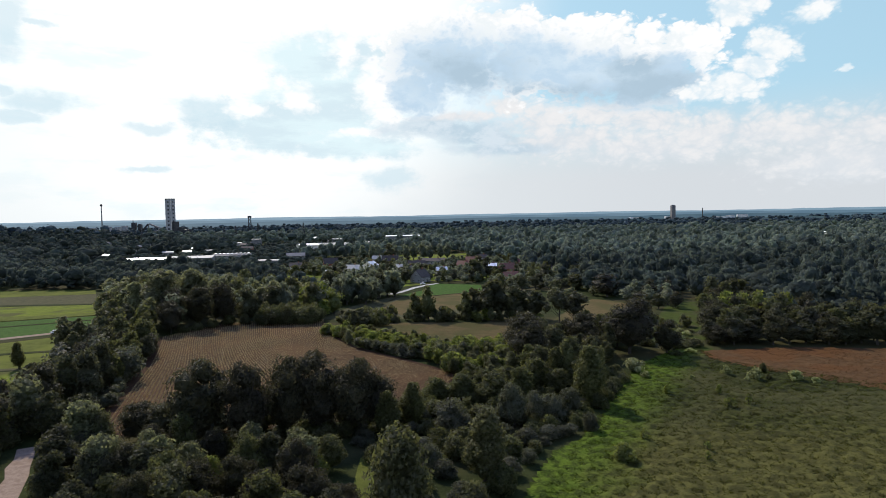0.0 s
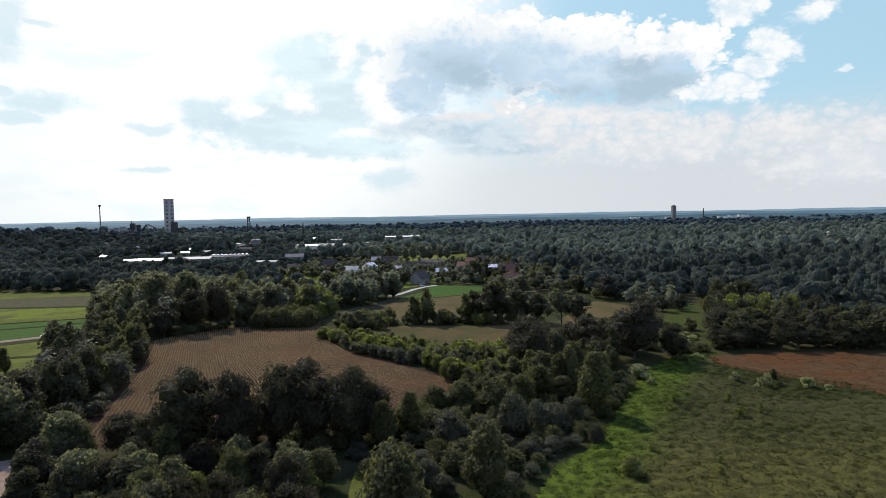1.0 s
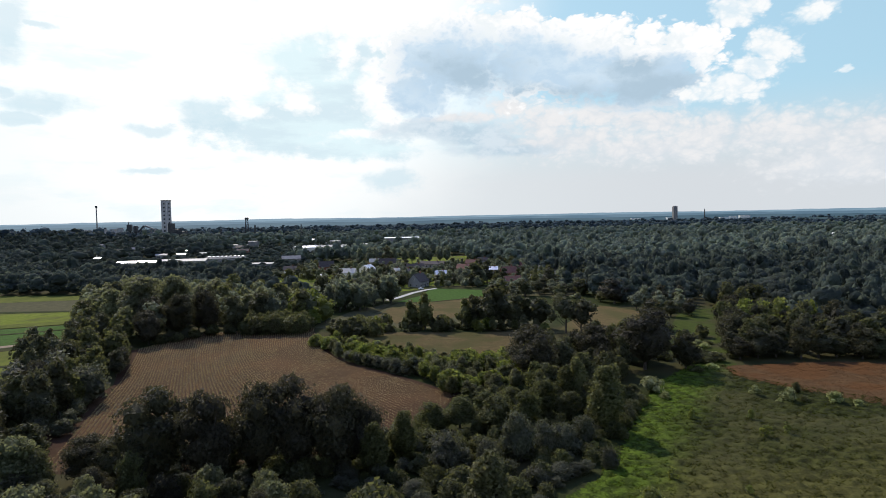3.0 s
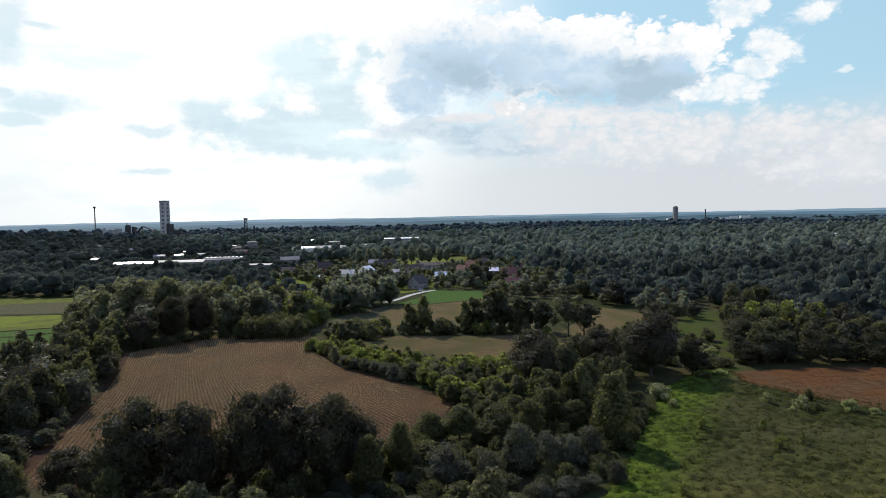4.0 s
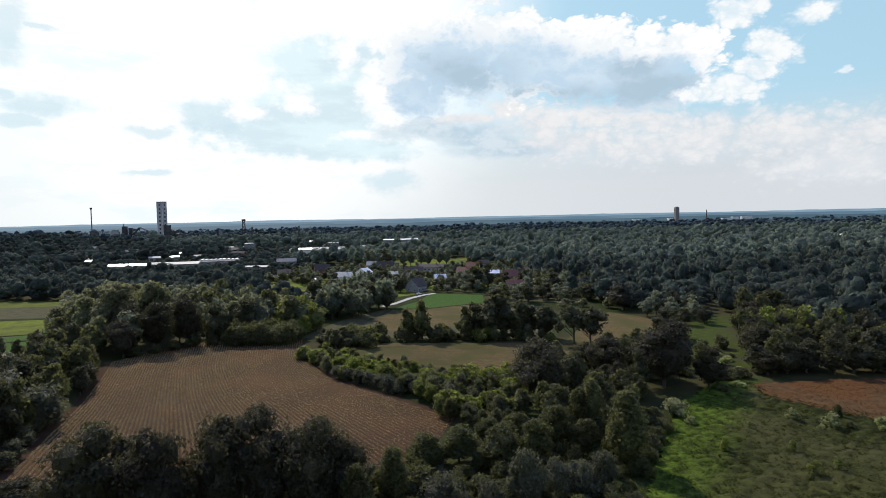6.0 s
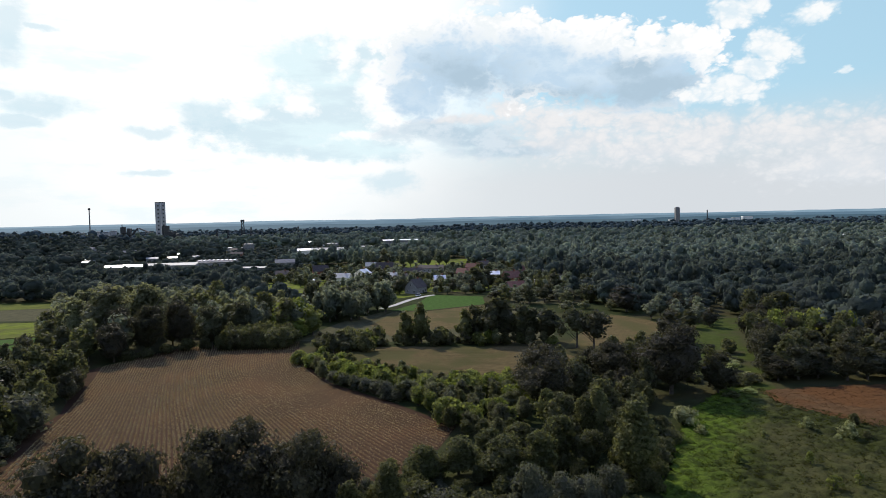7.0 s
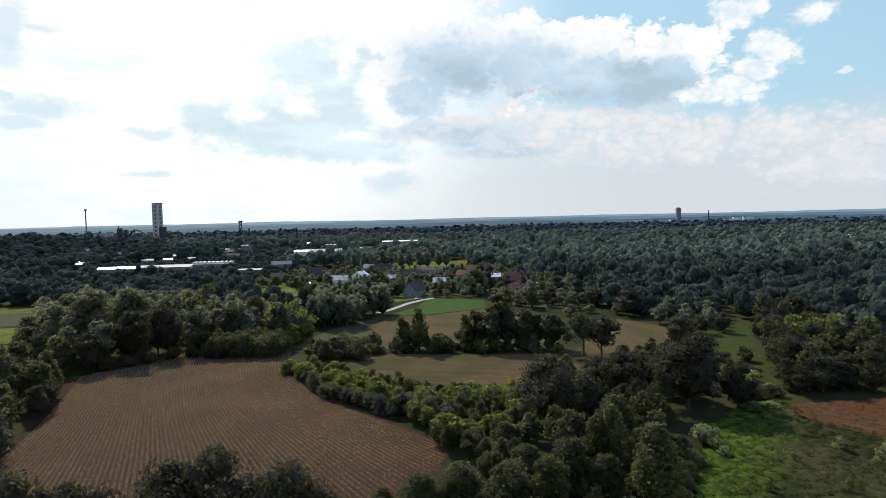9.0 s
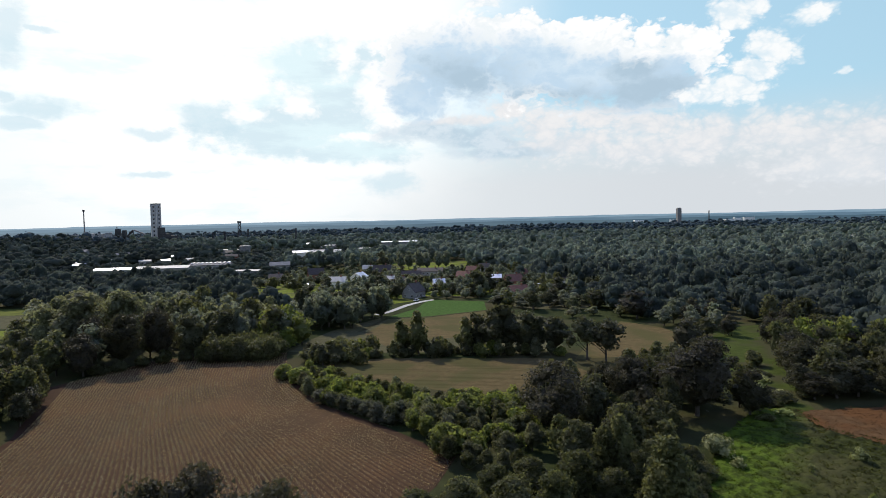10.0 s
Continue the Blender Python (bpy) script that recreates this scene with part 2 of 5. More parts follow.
LEAF = {
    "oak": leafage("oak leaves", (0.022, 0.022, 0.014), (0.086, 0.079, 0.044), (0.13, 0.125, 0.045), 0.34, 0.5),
    "lime": leafage("young leaves", (0.056, 0.070, 0.022), (0.215, 0.245, 0.070), (0.36, 0.41, 0.06), 0.54),
    "green": leafage("mid green leaves", (0.038, 0.041, 0.020), (0.145, 0.147, 0.068), (0.24, 0.25, 0.06), 0.46),
    "ash": leafage("dull green leaves", (0.056, 0.060, 0.034), (0.22, 0.225, 0.125), (0.34, 0.35, 0.13), 0.50),
    "alder": leafage("dark green leaves", (0.030, 0.032, 0.019), (0.108, 0.108, 0.058), (0.155, 0.16, 0.055), 0.38, 0.55),
    "willow": leafage("grey-green leaves", (0.044, 0.047, 0.032), (0.150, 0.155, 0.098), (0.22, 0.23, 0.10), 0.42, 0.45),
    "poplar": leafage("olive leaves", (0.050, 0.053, 0.024), (0.165, 0.163, 0.074), (0.26, 0.26, 0.07), 0.46),
    "elder": leafage("cream flower heads and leaves", (0.10, 0.118, 0.032), (0.58, 0.60, 0.25), (0.32, 0.34, 0.10), 0.45),
    # haze is painted into this leaf colour as pale blue-grey
    "far": leafage("far wood leaves with painted haze", (0.108, 0.138, 0.124), (0.205, 0.245, 0.185), (0.32, 0.37, 0.23), 0.52, 0.8, 0.07),
    # darkened in place of cloud shade, blued in place of haze
    "dark": leafage("wood leaves darkened for cloud shade, blued for haze", (0.052, 0.067, 0.061), (0.108, 0.131, 0.103), (0.17, 0.20, 0.13), 0.46, 0.8, 0.07),
    # blue put into the leaf colour for haze; not conifers
    "hazed": leafage("far leaves tinted blue for haze", (0.056, 0.082, 0.092), (0.094, 0.128, 0.134), (0.12, 0.16, 0.15), 0.34, 0.8, 0.04),
    # grey-green garden leaves, paled further in place of haze
    "garden": leafage("greyish garden leaves paled for haze", (0.070, 0.082, 0.060), (0.225, 0.250, 0.165), (0.36, 0.39, 0.20), 0.50),
    "straw": leafage("ripe ears and stalks", (0.098, 0.054, 0.024), (0.185, 0.104, 0.048), (0.21, 0.115, 0.048), 0.45, 0.7),
}
BARK = surface("bark", (0.055, 0.046, 0.038), (0.11, 0.094, 0.078), 0.9, 2.0, 20.0, 0.6)
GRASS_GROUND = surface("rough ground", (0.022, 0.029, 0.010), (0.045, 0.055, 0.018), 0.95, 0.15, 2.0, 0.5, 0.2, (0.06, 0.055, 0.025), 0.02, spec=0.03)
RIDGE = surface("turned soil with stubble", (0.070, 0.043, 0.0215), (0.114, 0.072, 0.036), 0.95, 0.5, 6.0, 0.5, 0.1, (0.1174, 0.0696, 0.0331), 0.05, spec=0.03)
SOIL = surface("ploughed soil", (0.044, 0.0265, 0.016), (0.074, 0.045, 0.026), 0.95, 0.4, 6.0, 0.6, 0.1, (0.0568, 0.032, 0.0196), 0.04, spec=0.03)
STUBBLE = surface("stubble", (0.095, 0.0722, 0.0309), (0.1404, 0.105, 0.0471), 0.95, 0.4, 5.0, 0.5, 0.1, (0.0868, 0.078, 0.0294), 0.05, spec=0.03)
STRAW = leafage("straw", (0.30, 0.23, 0.12), (0.54, 0.44, 0.25), (0.54, 0.44, 0.25), 0.5, 0.8)
WHEAT = surface("ripe crop", (0.080, 0.046, 0.021), (0.126, 0.073, 0.033), 0.9, 0.35, 5.0, 0.6, 0.15, (0.1163, 0.0564, 0.0221), 0.06, spec=0.03)
CROP = surface("green crop", (0.040, 0.080, 0.015), (0.064, 0.122, 0.024), 0.9, 0.5, 5.0, 0.5, 0.1, spec=0.03)
PASTURE = surface("pasture grass", (0.105, 0.135, 0.014), (0.160, 0.190, 0.026), 0.9, 0.25, 4.0, 0.5, 0.1, (0.085, 0.088, 0.026), 0.05, spec=0.03)
FALLOW = surface("fallow strip", (0.066, 0.0651, 0.0336), (0.1045, 0.0966, 0.0483), 0.95, 0.25, 4.0, 0.5, 0.1, spec=0.03)
OLIVE = surface("dull meadow strip", (0.0783, 0.0924, 0.0189), (0.1264, 0.138, 0.0302), 0.95, 0.25, 4.0, 0.5, 0.1, (0.1324, 0.1478, 0.0284), 0.04, spec=0.03)
LANE_GRASS = surface("trodden grass", (0.0418, 0.0562, 0.012), (0.0662, 0.0858, 0.0192), 0.95, 0.3, 4.0, 0.5, 0.1, (0.0612, 0.0608, 0.0272), 0.06, spec=0.03)
TRACK = surface("dirt track", (0.24, 0.175, 0.125), (0.36, 0.275, 0.20), 0.95, 0.6, 6.0, 0.4, 0.05, spec=0.03)
ASPHALT = surface("pale lane", (0.36, 0.34, 0.31), (0.48, 0.46, 0.42), 0.85, 0.6, 8.0, 0.2, 0.02)
CONCRETE = surface("concrete", (0.20, 0.19, 0.18), (0.28, 0.27, 0.25), 0.85, 0.3, 4.0, 0.2)
PALE_CONCRETE = surface("pale concrete", (0.36, 0.35, 0.34), (0.46, 0.45, 0.43), 0.85, 0.1, 2.0, 0.2)
DARK_STEEL = surface("dark steel", (0.05, 0.052, 0.055), (0.09, 0.09, 0.09), 0.55, 0.5, 6.0, 0.1, metal=0.6)
PLASTER = surface("pale plaster", (0.72, 0.67, 0.57), (0.84, 0.79, 0.69), 0.85, 0.4, 6.0, 0.15)
GREY_WALL = surface("grey render", (0.26, 0.25, 0.24), (0.36, 0.35, 0.33), 0.9, 0.4, 6.0, 0.15)
BRICK = surface("red brick", (0.20, 0.08, 0.05), (0.30, 0.13, 0.085), 0.9, 0.8, 8.0, 0.3)
DARK_ROOF = surface("dark tile roof", (0.058, 0.046, 0.040), (0.105, 0.084, 0.072), 0.75, 0.8, 8.0, 0.3)
RED_ROOF = surface("brown-red tile roof", (0.16, 0.07, 0.05), (0.24, 0.115, 0.08), 0.8, 0.8, 8.0, 0.3)
PALE_ROOF = surface("pale sheet roof", (0.40, 0.38, 0.34), (0.54, 0.52, 0.47), 0.65, 0.08, 1.2, 0.1, metal=0.05, spec=0.2)
WHITE_ROOF = surface("bright metal roof", (0.72, 0.72, 0.71), (0.86, 0.86, 0.84), 0.45, 0.08, 1.2, 0.1, metal=0.55, spec=0.5)
WHITE_PAINT = surface("white car paint", (0.74, 0.74, 0.73), (0.80, 0.80, 0.79), 0.3, 1.0, 8.0, 0.02, spec=0.5)
GLASS = surface("dark window glass", (0.02, 0.025, 0.03), (0.04, 0.045, 0.05), 0.12, 0.5, 3.0, 0.02, spec=0.6)


def meadow_material(blades=False):
    m, n, out = material("meadow grass blades" if blades else "meadow grass")
    at = n.add("ShaderNodeTexCoord").outputs["Object"]
    fine, mid, broad = n.noise(at, 3.0, 5.0, 0.65), n.noise(at, 0.45, 5.0, 0.6), n.noise(at, 0.045, 4.0, 0.6)
    col = n.mix(n.step(mid, 0.38, 0.62), c4(0.034, 0.050, 0.008), c4(0.086, 0.130, 0.014))
    col = n.mix(n.step(fine, 0.5, 0.75), col, c4(0.145, 0.190, 0.030))
    # lush growth along the wood, drier and browner further out
    px = n.add("ShaderNodeSeparateXYZ", i0=at).outputs
    dry = n.math("ADD", n.math("ADD", n.math("MULTIPLY", px[0], 0.869), n.math("MULTIPLY", px[1], -0.495)), 43.1)
    dry = n.step(n.math("ADD", dry, n.math("MULTIPLY", n.math("SUBTRACT", broad, 0.5), 26.0)), 5.0, 22.0)
    brown = n.mix(n.step(mid, 0.4, 0.62), c4(0.019, 0.021, 0.008), c4(0.046, 0.048, 0.015))
    brown = n.mix(n.step(n.noise(at, 0.03, 3.0, 0.5), 0.48, 0.62), brown, c4(0.064, 0.060, 0.024))
    parched = n.step(n.math("ADD", px[1], n.math("MULTIPLY", broad, 40.0)), 176.0, 138.0)
    brown = n.mix(parched, brown, n.mix(n.step(mid, 0.38, 0.62), c4(0.058, 0.053, 0.017), c4(0.106, 0.095, 0.030)))
    col = n.mix(n.math("MULTIPLY", dry, 0.9), col, brown)
    h = n.add("ShaderNodeBump", Strength=0.7, Distance=0.25, Height=n.math("ADD", fine, mid))
    p = n.add("ShaderNodeBsdfPrincipled", Base_Color=col, Roughness=0.9, Normal=h.outputs[0])
    p.inputs["Specular IOR Level"].default_value = 0.04
    shade = p.outputs[0]
    if blades:
        shade = n.add("ShaderNodeMixShader", Fac=0.45, i1=shade, i2=n.add("ShaderNodeBsdfTranslucent", Color=n.mix(0.3, col, c4(0.20, 0.24, 0.02))).outputs[0]).outputs[0]
    n.tree.links.new(shade, out.inputs[0])
    return m


MEADOW = meadow_material()
BLADES = meadow_material(True)


# ---- mesh helpers ----
def tri_mesh(name, verts, tris, mat, smooth=False):
    """A mesh from arrays of corners and triangles."""
    verts, tris = np.asarray(verts, np.float32), np.asarray(tris, np.int32)
    me = bpy.data.meshes.new(name)
    me.vertices.add(len(verts))
    me.vertices.foreach_set("co", verts.ravel())
    me.loops.add(tris.size)
    me.loops.foreach_set("vertex_index", tris.ravel())
    me.polygons.add(len(tris))
    me.polygons.foreach_set("loop_start", np.arange(0, tris.size, 3, dtype=np.int32))
    me.polygons.foreach_set("loop_total", np.full(len(tris), 3, np.int32))
    me.materials.append(mat)
    me.update(calc_edges=True)
    me.validate()
    me.polygons.foreach_set("use_smooth", np.full(len(me.polygons), smooth, bool))
    return me


def joined(pieces):
    """Arrays of several (verts, tris) as one."""
    vs, ts, k = [], [], 0
    for v, t in pieces:
        vs.append(v), ts.append(np.asarray(t) + k)
        k += len(v)
    return np.concatenate(vs), np.concatenate(ts)


def part(name, bm, mat, parent, label=""):
    """One mesh under a thing: from a bmesh, a mesh, or (verts, faces)."""
    if isinstance(bm, bpy.types.Mesh):
        me = bm
    else:
        me = bpy.data.meshes.new(name)
        if isinstance(bm, tuple):
            me.from_pydata(bm[0], [], bm[1])
        else:
            bm.to_mesh(me)
            bm.free()
        me.materials.append(mat)
    ob = new(name, me)
    ob.parent = parent
    return tagged(ob, label)


def box(x0, y0, z0, x1, y1, z1, bm=None, bevel=0.0):
    bm = bm or bmesh.new()
    made = bmesh.ops.create_cube(bm, size=1.0, matrix=Matrix.Translation(((x0 + x1) / 2, (y0 + y1) / 2, (z0 + z1) / 2)) @ Matrix.Diagonal((x1 - x0, y1 - y0, z1 - z0, 1)))
    if bevel:
        edges = {e for v in made["verts"] for e in v.link_edges}
        bmesh.ops.bevel(bm, geom=list(edges), offset=bevel, segments=1, affect="EDGES")
    return bm


def inside(p, poly):
    x, y = p
    hit = False
    for (x0, y0), (x1, y1) in zip(poly, poly[1:] + poly[:1]):
        if (y0 > y) != (y1 > y) and x < (x1 - x0) * (y - y0) / (y1 - y0) + x0:
            hit = not hit
    return hit


def inside_many(pts, poly):
    x, y = pts[:, 0], pts[:, 1]
    hit = np.zeros(len(pts), bool)
    for (x0, y0), (x1, y1) in zip(poly, poly[1:] + poly[:1]):
        if y0 != y1:
            hit ^= ((y0 > y) != (y1 > y)) & (x < (x1 - x0) * (y - y0) / (y1 - y0) + x0)
    return hit


def scatter(poly, space, rng, jitter=0.38):
    """Loosely even places in a polygon."""
    a = np.array(poly)
    xs = np.arange(a[:, 0].min(), a[:, 0].max(), space)
    ys = np.arange(a[:, 1].min(), a[:, 1].max(), space * 0.87)
    g = np.array([(x + (j % 2) * space / 2, y) for j, y in enumerate(ys) for x in xs])
    g += rng.uniform(-jitter, jitter, g.shape) * space
    return g[inside_many(g, poly)]


# ---- ground and fields ----
def rise(x, y):
    """Height of the land: flat, with a low wooded hill by the works."""
    return 22.0 * math.exp(-((x + 850) / 330) ** 2 - ((y - 1190) / 190) ** 2)


def land():
    radii = [0.0] + [60 * 1.105 ** i for i in range(45)] + [4900]
    verts, faces, n = [(0, 0, 0)], [], 120
    for r in radii[1:]:
        for k in range(n):
            x, y = r * math.sin(k * math.tau / n), r * math.cos(k * math.tau / n)
            verts.append((x, y, rise(x, y)))
    faces += [(0, 1 + (k + 1) % n, 1 + k) for k in range(n)]
    for i in range(len(radii) - 2):
        a, b = 1 + i * n, 1 + (i + 1) * n
        faces += [(a + k, a + (k + 1) % n, b + (k + 1) % n, b + k) for k in range(n)]
    me = bpy.data.meshes.new("ground")
    me.from_pydata(verts, [], faces)
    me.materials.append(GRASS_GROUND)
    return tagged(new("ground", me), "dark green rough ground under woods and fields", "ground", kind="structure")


land()


def ridge(name, label, radius, low, high, colour, lit, seed):
    """Far hills, the plain backdrop behind everything; they glow, with haze painted in."""
    m, n, out = material(label)
    at = n.add("ShaderNodeTexCoord").outputs["Object"]
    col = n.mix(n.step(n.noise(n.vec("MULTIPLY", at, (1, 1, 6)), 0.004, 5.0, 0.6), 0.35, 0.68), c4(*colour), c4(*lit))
    # paler on the sunward side: haze painted into the colour
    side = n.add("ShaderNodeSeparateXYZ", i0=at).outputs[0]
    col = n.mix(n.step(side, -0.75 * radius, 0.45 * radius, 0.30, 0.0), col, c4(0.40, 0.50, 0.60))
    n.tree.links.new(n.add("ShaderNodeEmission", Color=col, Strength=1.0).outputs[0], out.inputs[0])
    verts, faces = [], []
    for k in range(241):
        a = radians(-60 + k * 0.5)
        x, y = radius * math.sin(a), radius * math.cos(a)
        h = low + (high - low) * (0.5 + 0.5 * noise.noise((k * 0.05, seed, 0.0)) + 0.18 * noise.noise((k * 0.4, seed, 3.0)))
        verts += [(x, y, -5), (x, y, h), (x * 1.02, y * 1.02, h * 0.6), (x * 1.02, y * 1.02, -5)]
    for k in range(240):
        a = 4 * k
        faces += [(a, a + 1, a + 5, a + 4), (a + 1, a + 2, a + 6, a + 5), (a + 2, a + 3, a + 7, a + 6)]
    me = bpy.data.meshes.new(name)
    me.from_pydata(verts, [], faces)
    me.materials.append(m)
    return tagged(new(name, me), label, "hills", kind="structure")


# each ridge further out is painted paler and bluer, as haze would make it
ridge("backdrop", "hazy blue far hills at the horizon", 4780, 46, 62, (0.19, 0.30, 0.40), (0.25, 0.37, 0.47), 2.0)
ridge("backdrop_ridge", "ridge before the far hills, blue with painted haze", 4100, 36, 48, (0.110, 0.190, 0.265), (0.150, 0.235, 0.31), 4.0)
ridge("backdrop_woods", "wooded land before the ridge, blue with painted haze", 3400, 25, 37, (0.064, 0.118, 0.165), (0.098, 0.158, 0.205), 7.0)
ridge("backdrop_plain", "woods of the plain, blue-green with painted haze", 2750, 15, 25, (0.046, 0.082, 0.104), (0.072, 0.112, 0.132), 11.0)


def patch(name, poly, z, mat, label, category="field"):
    """A field or track: a sheet with sloping edges, a little above the ground."""
    n = len(poly)
    cx, cy = sum(p[0] for p in poly) / n, sum(p[1] for p in poly) / n
    out = []
    for x, y in poly:
        d = math.hypot(x - cx, y - cy)
        out.append((x + (x - cx) / d * 0.4, y + (y - cy) / d * 0.4, -0.05))
    me = bpy.data.meshes.new(name)
    me.from_pydata([(x, y, z) for x, y in poly] + out, [], [tuple(range(n))] + [(i, n + i, n + (i + 1) % n, (i + 1) % n) for i in range(n)])
    me.materials.append(mat)
    return tagged(new(name, me), label, category, kind="structure")


def ridges(name, lines, poly, width, height, mat, label, parent):
    """Furrow ridges along lines, kept inside a polygon."""
    rng = np.random.default_rng(5)
    vs, ts, k = [], [], 0
    for line in lines:
        line = np.asarray(line)
        ok = inside_many(line, poly)
        d = np.gradient(line, axis=0)
        side = np.stack([-d[:, 1], d[:, 0]], 1) / np.maximum(np.hypot(d[:, 0], d[:, 1]), 1e-6)[:, None]
        start = 0
        while start < len(line):
            if not ok[start]:
                start += 1
                continue
            end = start
            while end + 1 < len(line) and ok[end + 1]:
                end += 1
            if end - start > 1:
                c, s = line[start:end + 1], side[start:end + 1]
                n = len(c)
                h = np.full(n, height * rng.uniform(0.8, 1.2))
                rows = [np.column_stack([c + s * off * width, z]) for off, z in
                        ((-0.30, np.full(n, 0.03)), (-0.12, h), (0.14, h * 0.9), (0.30, np.full(n, 0.03)))]
                vs.append(np.concatenate(rows))
                i = np.arange(n - 1)
                for r in range(3):
                    a, b = k + r * n + i, k + (r + 1) * n + i
                    ts.append(np.column_stack([a, b, b + 1])), ts.append(np.column_stack([a, b + 1, a + 1]))
                k += 4 * n
            start = end + 1
    ob = new(name, tri_mesh(name, np.concatenate(vs), np.concatenate(ts), mat))
    ob.parent = parent
    return tagged(ob, label, kind="stuff")


PLOUGHED = [(-60, 299), (-51, 263), (-33.5, 231), (-12, 209), (4, 190), (0, 176), (-14, 150), (-60, 138), (-86, 140), (-97, 163), (-102.5, 206), (-124, 254), (-107, 290), (-82, 299)]
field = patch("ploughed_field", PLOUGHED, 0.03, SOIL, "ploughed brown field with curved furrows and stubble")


def bent_rows(count):
    """Furrows that pass from the straight western side over to the curved eastern side."""
    east = np.array([(-66.0, 340.0), (-58.0, 292.0), (-51.0, 259.0), (-34.5, 228.0), (-13.5, 206.5), (4.0, 187.0), (40.0, 145.0)])
    west = np.array([(-150.0, 320.0), (-126.0, 272.0), (-113.0, 240.0), (-101.0, 207.0), (-92.0, 175.0), (-82.0, 142.0), (-66.0, 90.0)])
    rows = []
    u = np.linspace(0, 6, 130)
    for k in range(count):
        f = k / (count - 1)
        p = west + (east - west) * f
        line = np.column_stack([np.interp(u, range(7), p[:, 0]), np.interp(u, range(7), p[:, 1])])
        for _ in range(30):
            line[1:-1] = (line[:-2] + line[2:] + 2 * line[1:-1]) / 4
        rows.append(line)
    return rows


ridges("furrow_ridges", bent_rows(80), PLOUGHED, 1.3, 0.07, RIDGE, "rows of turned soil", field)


def litter(name, lines, poly, count, size, mat, label, parent, seed=1, z=0.16):
    """Loose straw strewn along rows."""
    rng = np.random.default_rng(seed)
    along = np.concatenate([np.asarray(line) for line in lines])
    p = along[rng.integers(0, len(along), count * 3)] + rng.normal(0, 0.16, (count * 3, 2)) + np.outer(rng.uniform(-1, 1, count * 3), (-0.35, 0.94))
    p = p[inside_many(p, poly)]
    thick = np.array([noise.noise((x * 0.06, y * 0.025, 4.0)) for x, y in p])
    p = p[thick + rng.uniform(-0.6, 0.6, len(p)) > -0.1][:count]
    n = len(p)
    ang, s = rng.normal(1.9, 0.5, n), size * rng.uniform(0.4, 1.6, n)
    ax = np.column_stack([np.cos(ang), np.sin(ang), rng.uniform(-0.2, 0.4, n)]) * s[:, None]
    up = np.column_stack([-np.sin(ang) * 0.4, np.cos(ang) * 0.4, rng.uniform(0.2, 0.6, n)]) * s[:, None]
    c = np.column_stack([p, np.full(n, z)])
    v = np.stack([c - ax, c - ax * 0.3 + up, c + ax], 1).reshape(-1, 3)
    t = np.arange(3 * n).reshape(-1, 3)
    ob = new(name, tri_mesh(name, v, t, mat))
    ob.parent = parent
    return tagged(ob, label, kind="stuff")


litter("straw_litter", bent_rows(80), PLOUGHED, 90000, 0.21, STRAW, "pale straw scattered on the soil", field)

SECOND = [(-48, 286), (-20, 284), (40, 279), (50, 256), (30, 228), (8, 236), (-14, 250), (-32, 262)]
field2 = patch("stubble_field", SECOND, 0.03, STUBBLE, "straw-coloured stubble field behind a shrub belt")
ridges("stubble_rows", [np.column_stack([np.linspace(-60, 60, 60), np.full(60, y) + np.linspace(3, -3, 60)]) for y in np.arange(225, 290, 1.6)], SECOND, 1.3, 0.10, STUBBLE, "low rows of stubble", field2)
patch("grass_field", [(-62, 300), (-50, 345), (-30, 380), (-10, 374), (24, 392), (50, 372), (48, 292), (10, 292), (-20, 294)], 0.02, FALLOW, "dull grass and fallow ground beyond a hedge")
patch("brown_field", [(-26, 372), (-6, 376), (24, 394), (28, 360), (14, 326), (-22, 306), (-34, 334)], 0.05, STUBBLE, "brown harvested strip of land")
patch("green_field", [(-28, 380), (-14, 408), (-8, 446), (26, 432), (25, 396), (-6, 378)], 0.05, CROP, "bright green crop strip beside a lane")
patch("village_lane", [(-36, 390), (-30, 400), (-22, 424), (-13, 440), (-6, 447), (-4, 444), (-11, 436), (-19, 421), (-27, 398), (-33, 388)], 0.08, ASPHALT, "pale lane leading to the village", "road")
patch("sloping_field", [(48, 276), (58, 300), (86, 352), (98, 336), (104, 308), (92, 292), (70, 280)], 0.05, STUBBLE, "brown stubble field between woods")
patch("grass_lane", [(128, 346), (150, 338), (125, 290), (104, 238), (95, 213), (82, 213), (86, 240), (102, 288)], 0.04, LANE_GRASS, "grassy lane between woods")
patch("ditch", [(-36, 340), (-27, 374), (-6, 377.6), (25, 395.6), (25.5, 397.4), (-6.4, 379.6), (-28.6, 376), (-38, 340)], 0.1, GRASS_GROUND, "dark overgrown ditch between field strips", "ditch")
# strips west of the wood
patch("green_strip", [(-394, 456.0), (-330, 449.9), (-254, 442.7), (-241, 418.8), (-300, 408.6), (-346, 400.6)], 0.04, OLIVE, "dull yellow-green grass strip before dark woods", "field")
patch("dark_strip", [(-345, 399.7), (-299, 407.7), (-240, 417.8), (-213, 369.9), (-271, 369.0), (-318, 368.3)], 0.04, FALLOW, "grey-brown fallow strip", "field")
patch("strip_margin", [(-318, 367.8), (-270, 368.5), (-212, 369.4), (-210, 365.0), (-266, 362.7), (-312, 360.9)], 0.12, GRASS_GROUND, "dark grassy margin between strips", "field")
